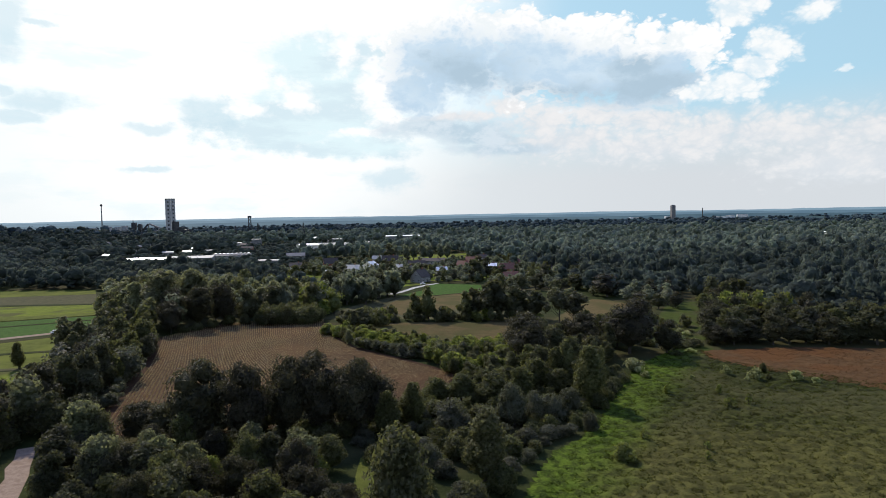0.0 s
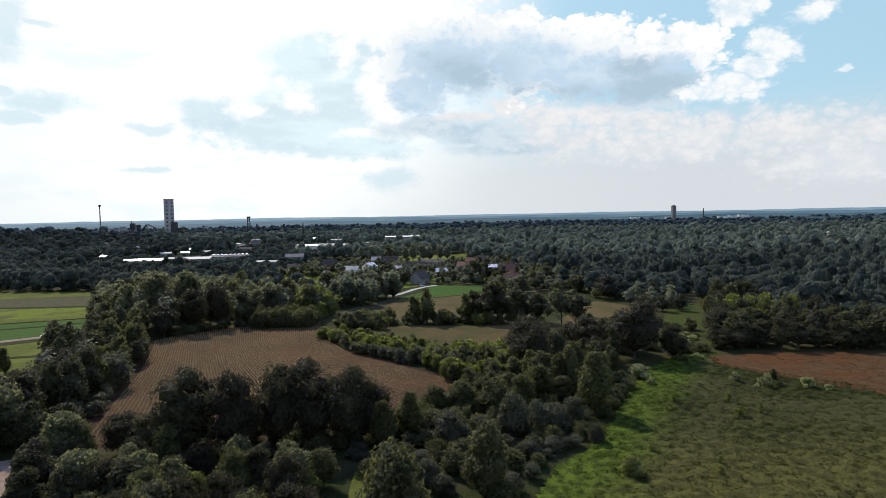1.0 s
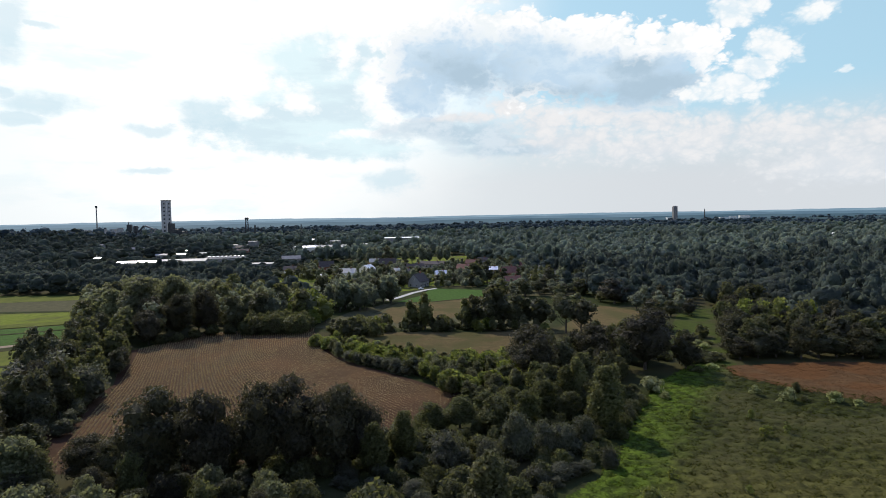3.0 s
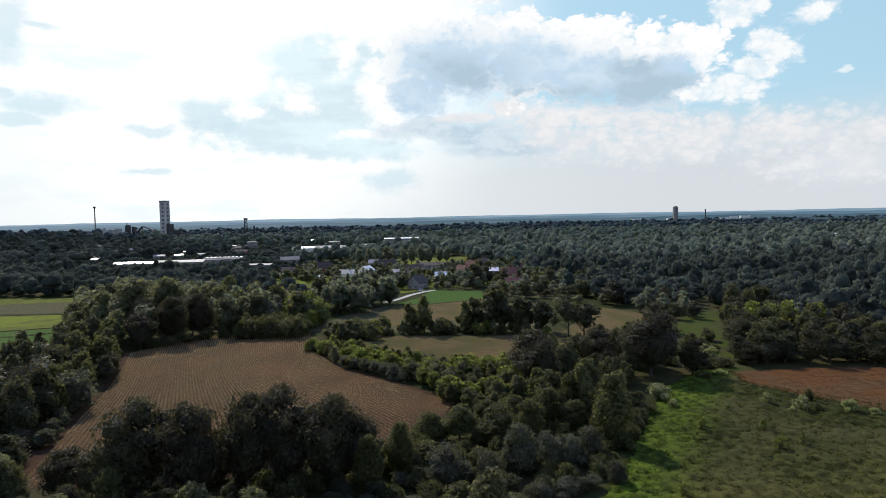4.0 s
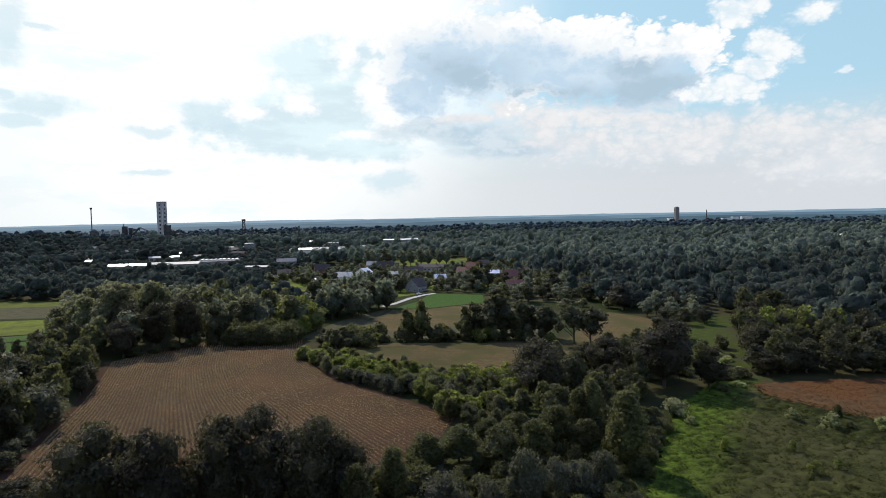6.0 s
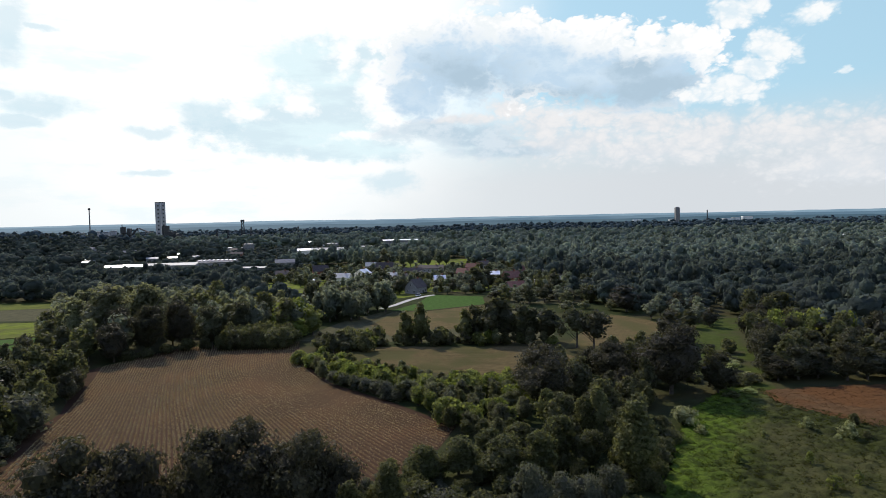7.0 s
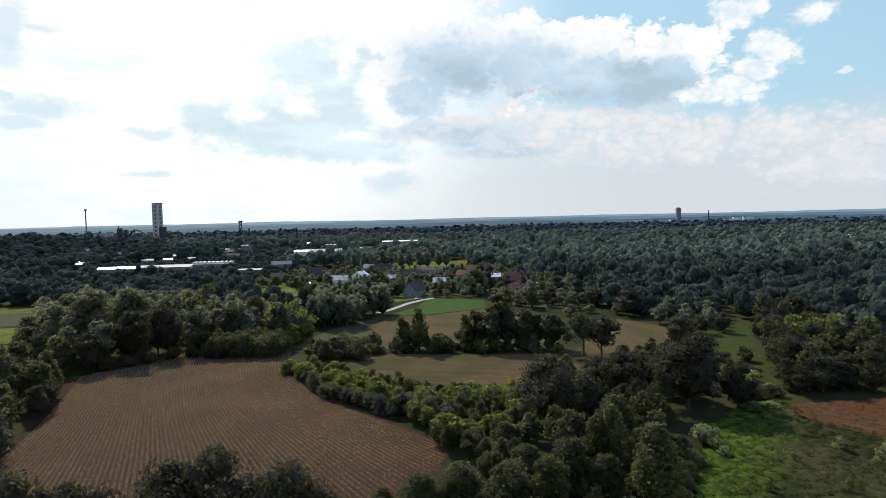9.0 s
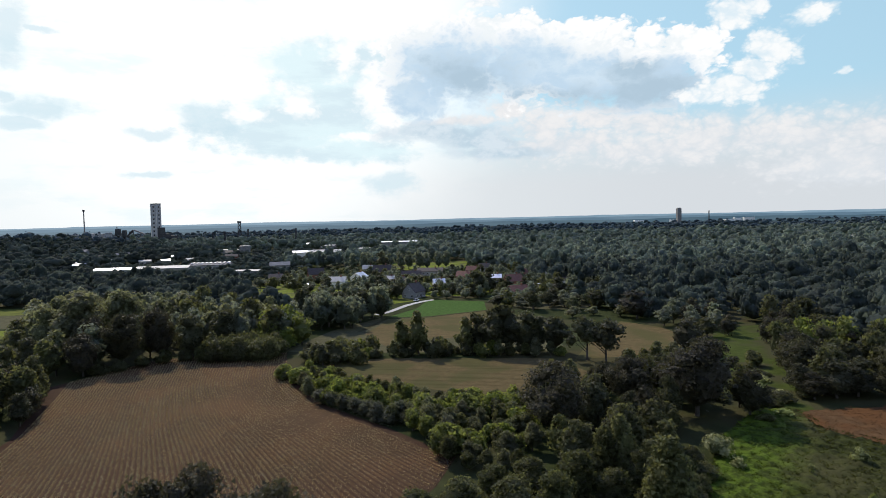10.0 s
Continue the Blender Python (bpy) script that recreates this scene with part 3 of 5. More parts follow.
patch("bright_strip", [(-312, 360.2), (-266, 362.0), (-210, 364.2), (-191, 332.2), (-235, 320.2), (-269, 310.9)], 0.04, PASTURE, "bright yellow-green pasture strip", "field")
patch("weed_margin", [(-269, 310.4), (-235, 319.6), (-191, 331.6), (-186, 322.7), (-226, 307.2), (-256, 295.6)], 0.3, OLIVE, "tall pale weeds between strips", "field")
patch("crop_strip", [(-255, 293.9), (-225, 305.5), (-185, 320.7), (-179, 310.0), (-215, 292.0), (-242, 278.7)], 0.04, CROP, "green crop strip between weeds", "field")
patch("strip_margin", [(-242, 278.4), (-215, 291.7), (-179, 309.6), (-177, 307.4), (-213, 289.3), (-239, 276.0)], 0.12, GRASS_GROUND, "dark grassy margin between strips", "field")
patch("crop_strip", [(-239, 275.8), (-213, 288.8), (-177, 306.4), (-165, 285.2), (-194, 263.1), (-215, 247.2)], 0.04, CROP, "green crop strip beside a farm track", "field")
patch("farm_track", [(-215, 246.9), (-194, 262.5), (-164, 284.4), (-162, 280.6), (-191, 258.6), (-211, 242.8)], 0.08, TRACK, "narrow pale farm track", "road")
patch("field_margin", [(-211, 242.6), (-190, 258.2), (-162, 280.0), (-158, 273.6), (-186, 251.8), (-205, 236.2)], 0.1, GRASS_GROUND, "dark grassy ditch along a farm track", "field")
patch("olive_strip", [(-205, 236.1), (-185, 251.4), (-158, 272.9), (-139, 240.1), (-171, 231.4), (-196, 224.7)], 0.04, OLIVE, "olive grass strip west of the trees", "field")
patch("field_margin", [(-195, 224.4), (-171, 231.1), (-139, 239.8), (-137, 236.9), (-169, 228.4), (-193, 221.9)], 0.12, GRASS_GROUND, "dark grassy margin between strips", "field")
patch("olive_strip", [(-193, 221.4), (-168, 227.9), (-137, 236.4), (-121, 208.6), (-153, 206.5), (-179, 204.8)], 0.04, OLIVE, "olive grass strip west of the trees", "field")
patch("weed_margin", [(-178, 204.5), (-153, 206.2), (-121, 208.4), (-119, 205.4), (-151, 203.3), (-176, 201.6)], 0.25, FALLOW, "pale weeds between strips", "field")
patch("grass_corner", [(-175, 201.2), (-150, 202.9), (-119, 205.0), (-103, 176.6), (-132, 178.4), (-157, 180.0)], 0.05, PASTURE, "bright grass at the edge of a wood", "field")
patch("dirt_track", [(-72.5, 84), (-74.5, 95), (-77.8, 107), (-80, 111.5), (-83, 118), (-86, 123), (-88.5, 128), (-92, 133.5), (-95, 132), (-91.5, 126), (-90.2, 121.5), (-86.6, 116.5), (-84.5, 111), (-81.8, 106), (-79, 96), (-77, 84)], 0.07, TRACK, "pale dirt track between trees", "road")

patch("clearing_grass", [(-17.5, 102), (-13.5, 102), (-13.5, 114), (-15.5, 124), (-18, 124), (-17.5, 112)], 0.05, OLIVE, "sunlit grass in a gap between trees", "grass")
MEADOW_EDGE = [(92, 217), (80, 216), (62, 196), (47, 166), (33, 137), (21, 124), (14, 108), (8, 90), (4, 40), (260, 40), (260, 118), (152, 146), (120, 165), (104, 182), (89, 202)]


def rough_sheet(name, poly, cell, low, high, mat, label, category, wave=0.5):
    """Uneven growth over a polygon."""
    a = np.array(poly)
    xs, ys = np.arange(a[:, 0].min(), a[:, 0].max() + cell, cell), np.arange(a[:, 1].min(), a[:, 1].max() + cell, cell)
    gx, gy = np.meshgrid(xs, ys)
    rng = np.random.default_rng(3)
    z = np.array([[noise.noise((x * wave, y * wave, 0.0)) + 0.5 * noise.noise((x * wave * 2.7, y * wave * 2.7, 5.0)) for x in xs] for y in ys])
    z = low + (high - low) * np.clip(0.5 + 0.6 * z + rng.normal(0, 0.10, z.shape), 0, 1.3)
    pts = np.column_stack([gx.ravel() + rng.uniform(-.3, .3, gx.size) * cell, gy.ravel() + rng.uniform(-.3, .3, gx.size) * cell, z.ravel()])
    ok = inside_many(pts[:, :2], poly).reshape(gx.shape)
    i = np.arange(gx.size).reshape(gx.shape)
    keep = ok[:-1, :-1] & ok[:-1, 1:] & ok[1:, :-1] & ok[1:, 1:]
    q = np.stack([i[:-1, :-1], i[:-1, 1:], i[1:, 1:], i[1:, :-1]], -1)[keep]
    t = np.concatenate([q[:, [0, 1, 2]], q[:, [0, 2, 3]]])
    used = np.unique(t)
    back = np.zeros(len(pts), int)
    back[used] = np.arange(len(used))
    return tagged(new(name, tri_mesh(name, pts[used], back[t], mat, True)), label, category, kind="structure")


rough_sheet("meadow", MEADOW_EDGE, 1.0, 0.03, 0.85, MEADOW, "lush green meadow of rough tussocky grass", "meadow")
CORN = [(90, 214), (124, 218), (154, 213), (260, 205), (260, 114), (150, 144), (119, 163), (103, 180), (88, 200)]
rough_sheet("ripe_field", CORN, 1.3, 0.2, 0.62, WHEAT, "orange-brown ripe crop field", "field", 0.6)


# ---- trees ----
ICO = {}
for sub in (1, 2, 3, 4):
    bm = bmesh.new()
    bmesh.ops.create_icosphere(bm, subdivisions=sub, radius=1.0)
    ICO[sub] = (np.array([v.co for v in bm.verts]), np.array([[v.index for v in f.verts] for f in bm.faces]))
    bm.free()


def unit(v):
    return v / np.maximum(np.linalg.norm(v, axis=-1, keepdims=True), 1e-9)


def crown_point(kind, d, lobes):
    """Where the outside of a crown 1 wide and 1 high lies in the directions d."""
    lump = 0.66 + 0.42 * np.max(np.clip(d @ lobes.T, 0, 1) ** 5, axis=1)
    up = np.clip(d[:, 2], 0, 1)
    down = np.clip(-d[:, 2], 0, 1)
    if kind == "poplar":
        xy, zc, zu, zd = 0.55 * (1 - 0.45 * up), 0.42, 0.58, 0.40
    elif kind in ("willow", "elder", "shrub", "bush"):
        xy, zc, zu, zd = 0.58 + 0 * up, 0.30, 0.70, 0.30
    elif kind == "orchard":
        xy, zc, zu, zd = 0.56 + 0 * up, 0.57, 0.43, 0.36
    elif kind == "oak":
        xy, zc, zu, zd = 0.56 * (1 - 0.05 * down), 0.48, 0.52, 0.47
    else:
        xy, zc, zu, zd = 0.54 * (1 - 0.28 * up ** 2), 0.44, 0.57, 0.43
    lean = lobes[0, :2] * 0.10
    z = zc + d[:, 2] * np.where(d[:, 2] > 0, zu, zd) * (np.minimum(lump, 0.98) if kind != "poplar" else 0.88 + 0.12 * lump)
    return np.column_stack([d[:, 0] * xy * lump + lean[0] * z, d[:, 1] * xy * lump + lean[1] * z, z])


def spread_out(d, turns=12):
    """Directions pushed apart until they lie evenly."""
    for _ in range(turns):
        gap = d[:, None] - d[None]
        dist = np.maximum((gap ** 2).sum(-1), 0.02)
        d = unit(d + 0.04 * (gap / dist[..., None] ** 1.5).sum(1) / len(d) ** 0.5)
    return d


def foliage(kind, rng, w, h, boughs, leaves, size, sub, girth=0.25, core=0.66, ruffle=0.6):
    """A crown of boughs, each a rounded mass of leaf sprays over a dark inside, with gaps of shade between."""
    lobes = unit(rng.normal(size=(7, 3)) + (0, 0, 0.35))
    lobes[1] = unit(np.array((rng.normal() * 0.2, rng.normal() * 0.2, 1.0)))
    scale = np.array((w, w, h))
    d = spread_out(unit(rng.normal(size=(boughs, 3)) + (0, 0, 0.25)))
    d[0] = unit(np.array((rng.normal() * 0.2, rng.normal() * 0.2, 1.0)))
    tall = 1.9 if kind == "poplar" else 1.0
    r = girth * w * rng.uniform(0.72, 1.25, boughs)
    rz = np.minimum(r * tall * rng.uniform(0.75, 1.0, boughs), 0.40 * h)
    rad = np.column_stack([r, r, rz])
    outer = crown_point(kind, d, lobes) * scale
    axis = np.array((0, 0, 0.42 * h))
    c = outer - unit(outer - axis) * rad * 0.92
    c[:, 2] = np.maximum(c[:, 2], rz * 0.75)
    v0, f0 = ICO[sub]
    pieces = [(c[k] + v0 * rad[k] * (core + rng.uniform(-0.12, 0.10, (len(v0), 1))), f0) for k in range(boughs)]
    if boughs > 7:
        pieces.append(((v0 * (0.30, 0.30, 0.17) + (0, 0, 0.60) if kind == "orchard" else v0 * 0.33 + (0, 0, 0.44)) * scale, f0))
    m = boughs * leaves
    away = np.repeat(unit(c - axis), leaves, 0)
    e = unit(rng.normal(size=(m, 3)) + away * 0.55 + (0, 0, 0.25))
    knots = unit(rng.normal(size=(boughs, 6, 3)))
    lump = np.clip((e.reshape(boughs, leaves, 3)[:, :, None] * knots[:, None]).sum(-1), 0, 1).max(-1).reshape(m, 1) ** 4
    deep = rng.uniform(0, 1, (m, 1)) ** 2
    p = np.repeat(c, leaves, 0) + e * np.repeat(rad, leaves, 0) * (0.86 + 0.26 * lump - 0.30 * deep + 0.10 * rng.normal(size=(m, 1)))
    p[:, 2] = np.maximum(p[:, 2], 0.1)
    nn = unit(e + ruffle * rng.normal(size=(m, 3)))
    a = unit(np.cross(nn, rng.normal(size=(m, 3))))
    b = np.cross(nn, a)
    s = (size * rng.uniform(0.55, 1.5, m))[:, None]
    v = np.stack([p - a * s - b * s * 0.5, p + a * s * 0.9 - b * s * 0.55, p + b * s * 1.1 - nn * s * 0.2], 1).reshape(-1, 3)
    return joined(pieces + [(v, np.arange(3 * m).reshape(-1, 3))])


def limb(p0, p1, r0, r1, sides=6):
    p0, p1 = np.array(p0, float), np.array(p1, float)
    d = unit(p1 - p0)
    a = unit(np.cross(d, (0.3, 0.9, 0.1)))
    b = np.cross(d, a)
    ang = np.arange(sides) * 2 * np.pi / sides
    ring = np.cos(ang)[:, None] * a + np.sin(ang)[:, None] * b
    v = np.concatenate([p0 + ring * r0, p1 + ring * r1])
    i = np.arange(sides)
    j = (i + 1) % sides
    return v, np.concatenate([np.column_stack([i, j, j + sides]), np.column_stack([i, j + sides, i + sides])])


SIZES = {"oak": (13.0, 17.0), "green": (9.0, 13.0), "ash": (9.5, 13.0), "alder": (8.0, 13.0), "lime": (8.0, 9.0), "poplar": (7.0, 15.0), "willow": (8.0, 8.0), "elder": (4.0, 3.2), "shrub": (6.0, 5.0), "bush": (5.0, 4.0), "sapling": (2.0, 2.6), "garden": (9.5, 13.0), "orchard": (11.0, 14.0)}
KIND_LEAF = {"oak": "oak", "green": "green", "ash": "ash", "alder": "alder", "lime": "lime", "poplar": "poplar", "willow": "willow", "elder": "elder", "shrub": "green", "bush": "lime", "sapling": "lime", "garden": "garden", "orchard": "alder"}
KIND_NAME = {"oak": ("oak_tree", "dark green broad-crowned oak tree at the field edge", "tree"),
             "green": ("broadleaf_tree", "mid-green broadleaf tree with a rounded crown", "tree"),
             "ash": ("ash_tree", "dull green ash tree with a loose crown", "tree"),
             "alder": ("alder_tree", "dark green alder tree in a wood", "tree"),
             "lime": ("young_tree", "bright yellow-green young broadleaf tree", "tree"),
             "poplar": ("poplar_tree", "tall narrow olive-green poplar tree", "tree"),
             "willow": ("willow_tree", "bushy willow with silvery grey-green leaves", "tree"),
             "elder": ("elder_shrub", "elder shrub with cream flower heads in grass", "shrub"),
             "garden": ("garden_tree", "greyish green broadleaf tree near the village", "tree"),
             "sapling": ("sapling", "pale yellow-green sapling standing in meadow grass", "shrub"),
             "orchard": ("standard_tree", "dark broadleaf tree with a bare lower trunk", "tree"),
             "shrub": ("shrub", "dense dark green shrub at a hedge", "shrub"),
             "bush": ("bush", "bright green bush with fresh leaves", "shrub")}
STOCK = {}


def grown(kind, level, variant):
    """A tree of a kind: trunk with limbs, and a crown of leaf clumps. level 0 is the nearest."""
    w, h = SIZES[kind]
    rng = np.random.default_rng(hash_of(kind) + 17 * level + 101 * variant)
    boughs, leaves, size = ((20, 240, 0.27), (14, 110, 0.37), (10, 56, 0.52))[level]
    girth = 0.26
    if kind == "poplar":
        boughs, girth = boughs + 4, 0.24
    if kind in ("bush", "shrub", "willow", "lime"):
        boughs, leaves, size = ((14, 190, 0.20), (11, 95, 0.27), (8, 56, 0.40))[level]
        girth = 0.29
    if kind == "sapling":
        boughs, leaves, size, girth = 7, 46, 0.12, 0.24
    if kind == "elder":
        boughs, leaves, size = 10, 90, 0.13
    name, label, category = KIND_NAME[kind]
    root = tagged(new(name), label, category)
    rad = 0.022 * h + 0.05
    pieces = [limb((0, 0, -0.3), (0.02 * w, 0, 0.35 * h), rad, rad * 0.75, 8), limb((0.02 * w, 0, 0.35 * h), (0, 0.01 * w, 0.8 * h), rad * 0.75, rad * 0.2)]
    for i in range(6 if level == 0 else 2):
        a = i * 1.05 + variant
        pieces.append(limb((0.02 * w, 0, (0.16 + 0.05 * i) * h), (0.36 * w * math.cos(a), 0.36 * w * math.sin(a), (0.4 + 0.08 * i) * h), rad * 0.45, rad * 0.12, 5))
    part("trunk", tri_mesh("trunk", *joined(pieces), BARK), None, root)
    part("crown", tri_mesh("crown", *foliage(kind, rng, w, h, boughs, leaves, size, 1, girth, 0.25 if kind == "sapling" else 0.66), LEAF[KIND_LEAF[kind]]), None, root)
    return root


def hash_of(text):
    return sum(ord(ch) * (i + 3) for i, ch in enumerate(text))


TURN = np.random.default_rng(11)


def plant(kind, x, y, h, w, group="", level=None, z=0.0):
    """Stand a tree of that height and width at a place."""
    if level is None:
        far = math.hypot(x, max(0.0, y - 62))
        level = 0 if far < 118 else 1 if far < 215 else 2
    variant = int(TURN.integers(0, 3))
    w0, h0 = SIZES[kind]
    m = pose(x, y, z, 0, 0, float(TURN.uniform(0, 360))) @ Matrix.Diagonal((w / w0, w / w0 * float(TURN.uniform(0.9, 1.1)), h / h0, 1))
    key = (kind, level, variant)
    if key not in STOCK:
        ob = STOCK[key] = grown(kind, level, variant)
        ob.matrix_basis = m
    else:
        ob = copy_thing(STOCK[key], m @ Matrix.Diagonal((*[1 / s for s in STOCK[key].scale], 1)))
    if group:
        tagged(ob, group=group)
    return ob


def wood(poly, space, mix, low, high, group, seed, clear=(), level=None):
    """Trees over a polygon: mix is a string of kinds to draw from."""
    rng = np.random.default_rng(seed)
    kinds = mix.split()
    for x, y in scatter(poly, space, rng):
        if any(math.hypot(x - a, y - b) < r for a, b, r in clear):
            continue
        kind = kinds[int(rng.integers(0, len(kinds)))]
        h = float(rng.uniform(low * 0.8, high * 1.05))
        w0, h0 = SIZES[kind]
        w = max(h * w0 / h0 * float(rng.uniform(0.8, 1.15)), space * 0.85)
        plant(kind, float(x), float(y), h, w, group, level)


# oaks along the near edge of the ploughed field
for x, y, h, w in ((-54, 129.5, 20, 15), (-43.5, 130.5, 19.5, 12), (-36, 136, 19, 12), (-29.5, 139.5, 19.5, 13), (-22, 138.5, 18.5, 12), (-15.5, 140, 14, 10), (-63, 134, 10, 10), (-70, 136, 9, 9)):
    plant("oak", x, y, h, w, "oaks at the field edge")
for i in range(15):
    plant(("shrub", "willow")[i % 2], -64 + 3.5 * i, 140 + 0.28 * i + 1.2 * (i % 3), 4.2 + 0.7 * (i % 4), 5.5, "shrubs beneath the oaks", 1)
plant("oak", 28, 201, 17.5, 16, "", 0)
plant("oak", 65, 213, 20, 19, "", 0)
plant("oak", 50, 222, 14, 13, "", 0)
# strip of wood between field and meadow
plant("poplar", 38, 157.5, 15.5, 8.5)
plant("poplar", 35, 175, 13, 6.5)
plant("poplar", 7, 112, 14, 8.5)
plant("green", -7, 91, 18.5, 11)
plant("poplar", -8, 142, 11, 6)
plant("poplar", -13, 135, 11, 6)
for x, y, h, w in ((0.5, 137, 8, 8.5), (16, 141, 10.5, 8), (9, 138, 7, 6.5), (21, 144, 7.5, 6), (26, 146, 7, 7), (31, 149, 7, 6.5), (33, 137, 5, 3.6), (13, 126, 4, 6), (18, 130, 3.5, 6), (22, 133, 3, 6)):
    plant("willow", x, y, h, w, "willows beside the meadow")
for x, y, h, w in ((24, 166, 10.5, 8), (12, 159, 9, 9), (19, 158, 10, 8), (4, 162, 8, 8), (-2, 158, 7.5, 8), (27, 180, 11, 8), (40, 186, 12, 9), (18, 172, 7, 8), (10, 170, 6.5, 7), (30, 164, 8, 7)):
    plant("green", x, y, h, w, "trees of the wood strip")
for x, y, h, w in ((58.5, 187, 4.8, 6.8), (85, 182, 3.3, 3.6), (91, 177, 4.0, 5.0), (102, 175, 3.4, 4.6), (73, 179, 1.5, 1.8), (88, 176, 1.4, 2.0), (60, 181, 2.4, 3.4), (106, 172, 2.0, 3.0)):
    plant("elder", x, y, h, w, "elder shrubs on the meadow")
plant("shrub", 97, 184, 3.2, 2.4)
plant("shrub", 94.5, 176, 2.0, 2.4)
plant("bush", 36, 120, 3.6, 4.5)
for x, y, h, w in ((42.5, 160, 3.4, 4.5), (45, 166, 3.8, 5), (48, 171, 3.4, 5), (51.5, 177, 3.2, 4.6), (47, 178, 4.5, 6), (43, 171, 4.5, 6), (52, 184, 3.6, 5)):
    plant("shrub", x, y, h, w, "shrubs beside the meadow", 0)
plant("bush", 52, 176, 2.5, 4)
for x, y, h, w in ((60, 164, 1.6, 1.2), (74, 163, 1.8, 1.4), (72, 152, 2.2, 1.7), (43, 131, 2.2, 1.7), (54, 124, 1.8, 1.4), (74, 163, 2.2, 1.7), (71, 151, 2.4, 1.8), (77, 153, 2.4, 1.8), (61, 166, 1.8, 1.4), (60, 164, 2.0, 1.5), (72, 177, 1.2, 0.9), (52, 119, 1.6, 1.2)):
    plant("sapling", x, y, 1.3 * h, 1.3 * w, "saplings on the meadow")

STRIP = [(22, 176), (25, 200), (27, 222), (38, 238), (62, 248), (84, 246), (82, 226), (78, 208), (60, 197), (44, 168), (28, 168)]
wood(STRIP, 7.2, "poplar alder poplar oak alder green", 8.5, 12.5, "trees of the wood strip", 21, ((28, 201, 8), (65, 213, 10), (50, 222, 7), (84, 226, 7), (88, 240, 8), (58, 187, 10), (53, 177, 8)))
NEAR = [(-14, 60), (-16, 84), (-12, 100), (-18, 122), (-46, 122), (-62, 124), (-74, 132), (-78, 112), (-72, 84), (-60, 60)]
wood(NEAR, 7.6, "green oak alder ash green oak", 8, 11.5, "trees of the near wood", 22, ((-7, 91, 6), (-17, 108, 5), (-18, 118, 5), (-77, 98, 9), (-80, 108, 8.5), (-74, 90, 8), (-84, 117, 8), (-89, 126, 7)))
NEAR_WEST = [(-90, 90), (-97, 124), (-106, 152), (-124, 168), (-150, 160), (-150, 110), (-120, 80)]
wood(NEAR_WEST, 8.0, "green oak alder oak", 8.5, 12, "trees of the near wood", 23, ((-86, 100, 9), (-88, 116, 9), (-84, 92, 8), (-92, 128, 7)))
wood([(-12, 100), (-16, 124), (-10, 132), (6, 130), (14, 116), (8, 96)], 6.5, "shrub willow shrub", 3, 5.5, "undergrowth of the wood strip", 24, ((7, 112, 4), (-7, 91, 5)))
wood([(-92, 136), (-95, 160), (-99, 200), (-114, 238), (-121, 252), (-144, 256), (-138, 226), (-128, 196), (-120, 172), (-106, 154)], 7.5, "alder willow green alder oak", 9.5, 15, "trees along the field's west side", 25)
for x, y, h, w in ((-96, 176, 4.5, 6), (-99, 184, 5, 6), (-101, 192, 4.6, 6), (-93, 168, 4.4, 6), (-91, 161, 4.2, 6)):
    plant("willow", x, y, h, w, "willow bushes at the field's west side")
for x, y, h, w in ((-98, 133, 5, 6), (-97, 126, 5.5, 6), (-93, 119, 4, 5), (-91, 113, 4, 5), (-85.5, 128, 4.5, 5.5), (-80, 119, 4, 5), (-75.5, 110, 4, 5), (-87, 107, 4, 5)):
    plant("shrub", x, y, h, w, "shrubs along the dirt track", 0)
# wood north-west of the field
for x, y, h, w in ((-137, 294, 27, 24), (-124, 300, 26, 18), (-148, 290, 21, 15)):
    plant("ash", x, y, h, w, "broad pale ash trees of the north-west wood", 0)
for x, y, h, w in ((-114, 279, 20, 14), (-105, 289, 20, 13), (-121, 267, 15, 12), (-125, 280, 19, 13)):
    plant("oak", x, y, h, w, "oaks at the field's north edge", 0)
for x, y, h, w in ((-95, 294, 17, 12), (-86, 302, 17, 13)):
    plant("alder", x, y, h, w, "alders at the field's north edge", 1)
for x, y, h, w in ((-117, 268, 4, 6), (-112, 273, 4, 6), (-107, 280, 4, 6), (-101, 285, 5, 7), (-95, 288, 5, 6)):
    plant("shrub", x, y, h, w, "shrubs at the field's north edge", 1)
plant("green", -130, 262, 14, 11)
plant("green", -157, 286, 13.5, 12)
wood([(-140, 262), (-118, 266), (-101, 291), (-80, 300), (-66, 304), (-62, 330), (-90, 350), (-130, 392), (-205, 400), (-200, 352), (-170, 300)], 10, "garden ash green alder garden ash", 14, 18, "trees of the north-west wood", 26, ((-137, 294, 15), (-124, 300, 10), (-114, 280, 9), (-105, 290, 8), (-122, 268, 7), (-92, 298, 8)))
for i in range(14):
    plant("shrub", -86 + 3.8 * (i % 7), 285 + 6 * (i // 7) + 0.5 * (i % 2) + 0.3 * (i % 7), 7.6 + 0.8 * (i // 7) + 0.5 * ((i * 5) % 4), 7.6 + 0.7 * ((i * 3) % 4), "shrubs in a dense block", 0)
for x, y, h, w in ((-72, 314, 15, 13), (-64, 318, 16, 14), (-57, 312, 13, 12), (-68, 306, 11, 10), (-61, 304, 9, 9)):
    plant("lime", x, y, h, w, "bright trees beyond the field")
# shrub belt between the fields
wood([(-51, 258), (-47, 268), (-36, 256), (-20, 244), (-6, 234), (-8, 214), (-34, 231)], 4.4, "bush lime bush ash green", 4.2, 6.2, "young trees of the shrub belt", 27)
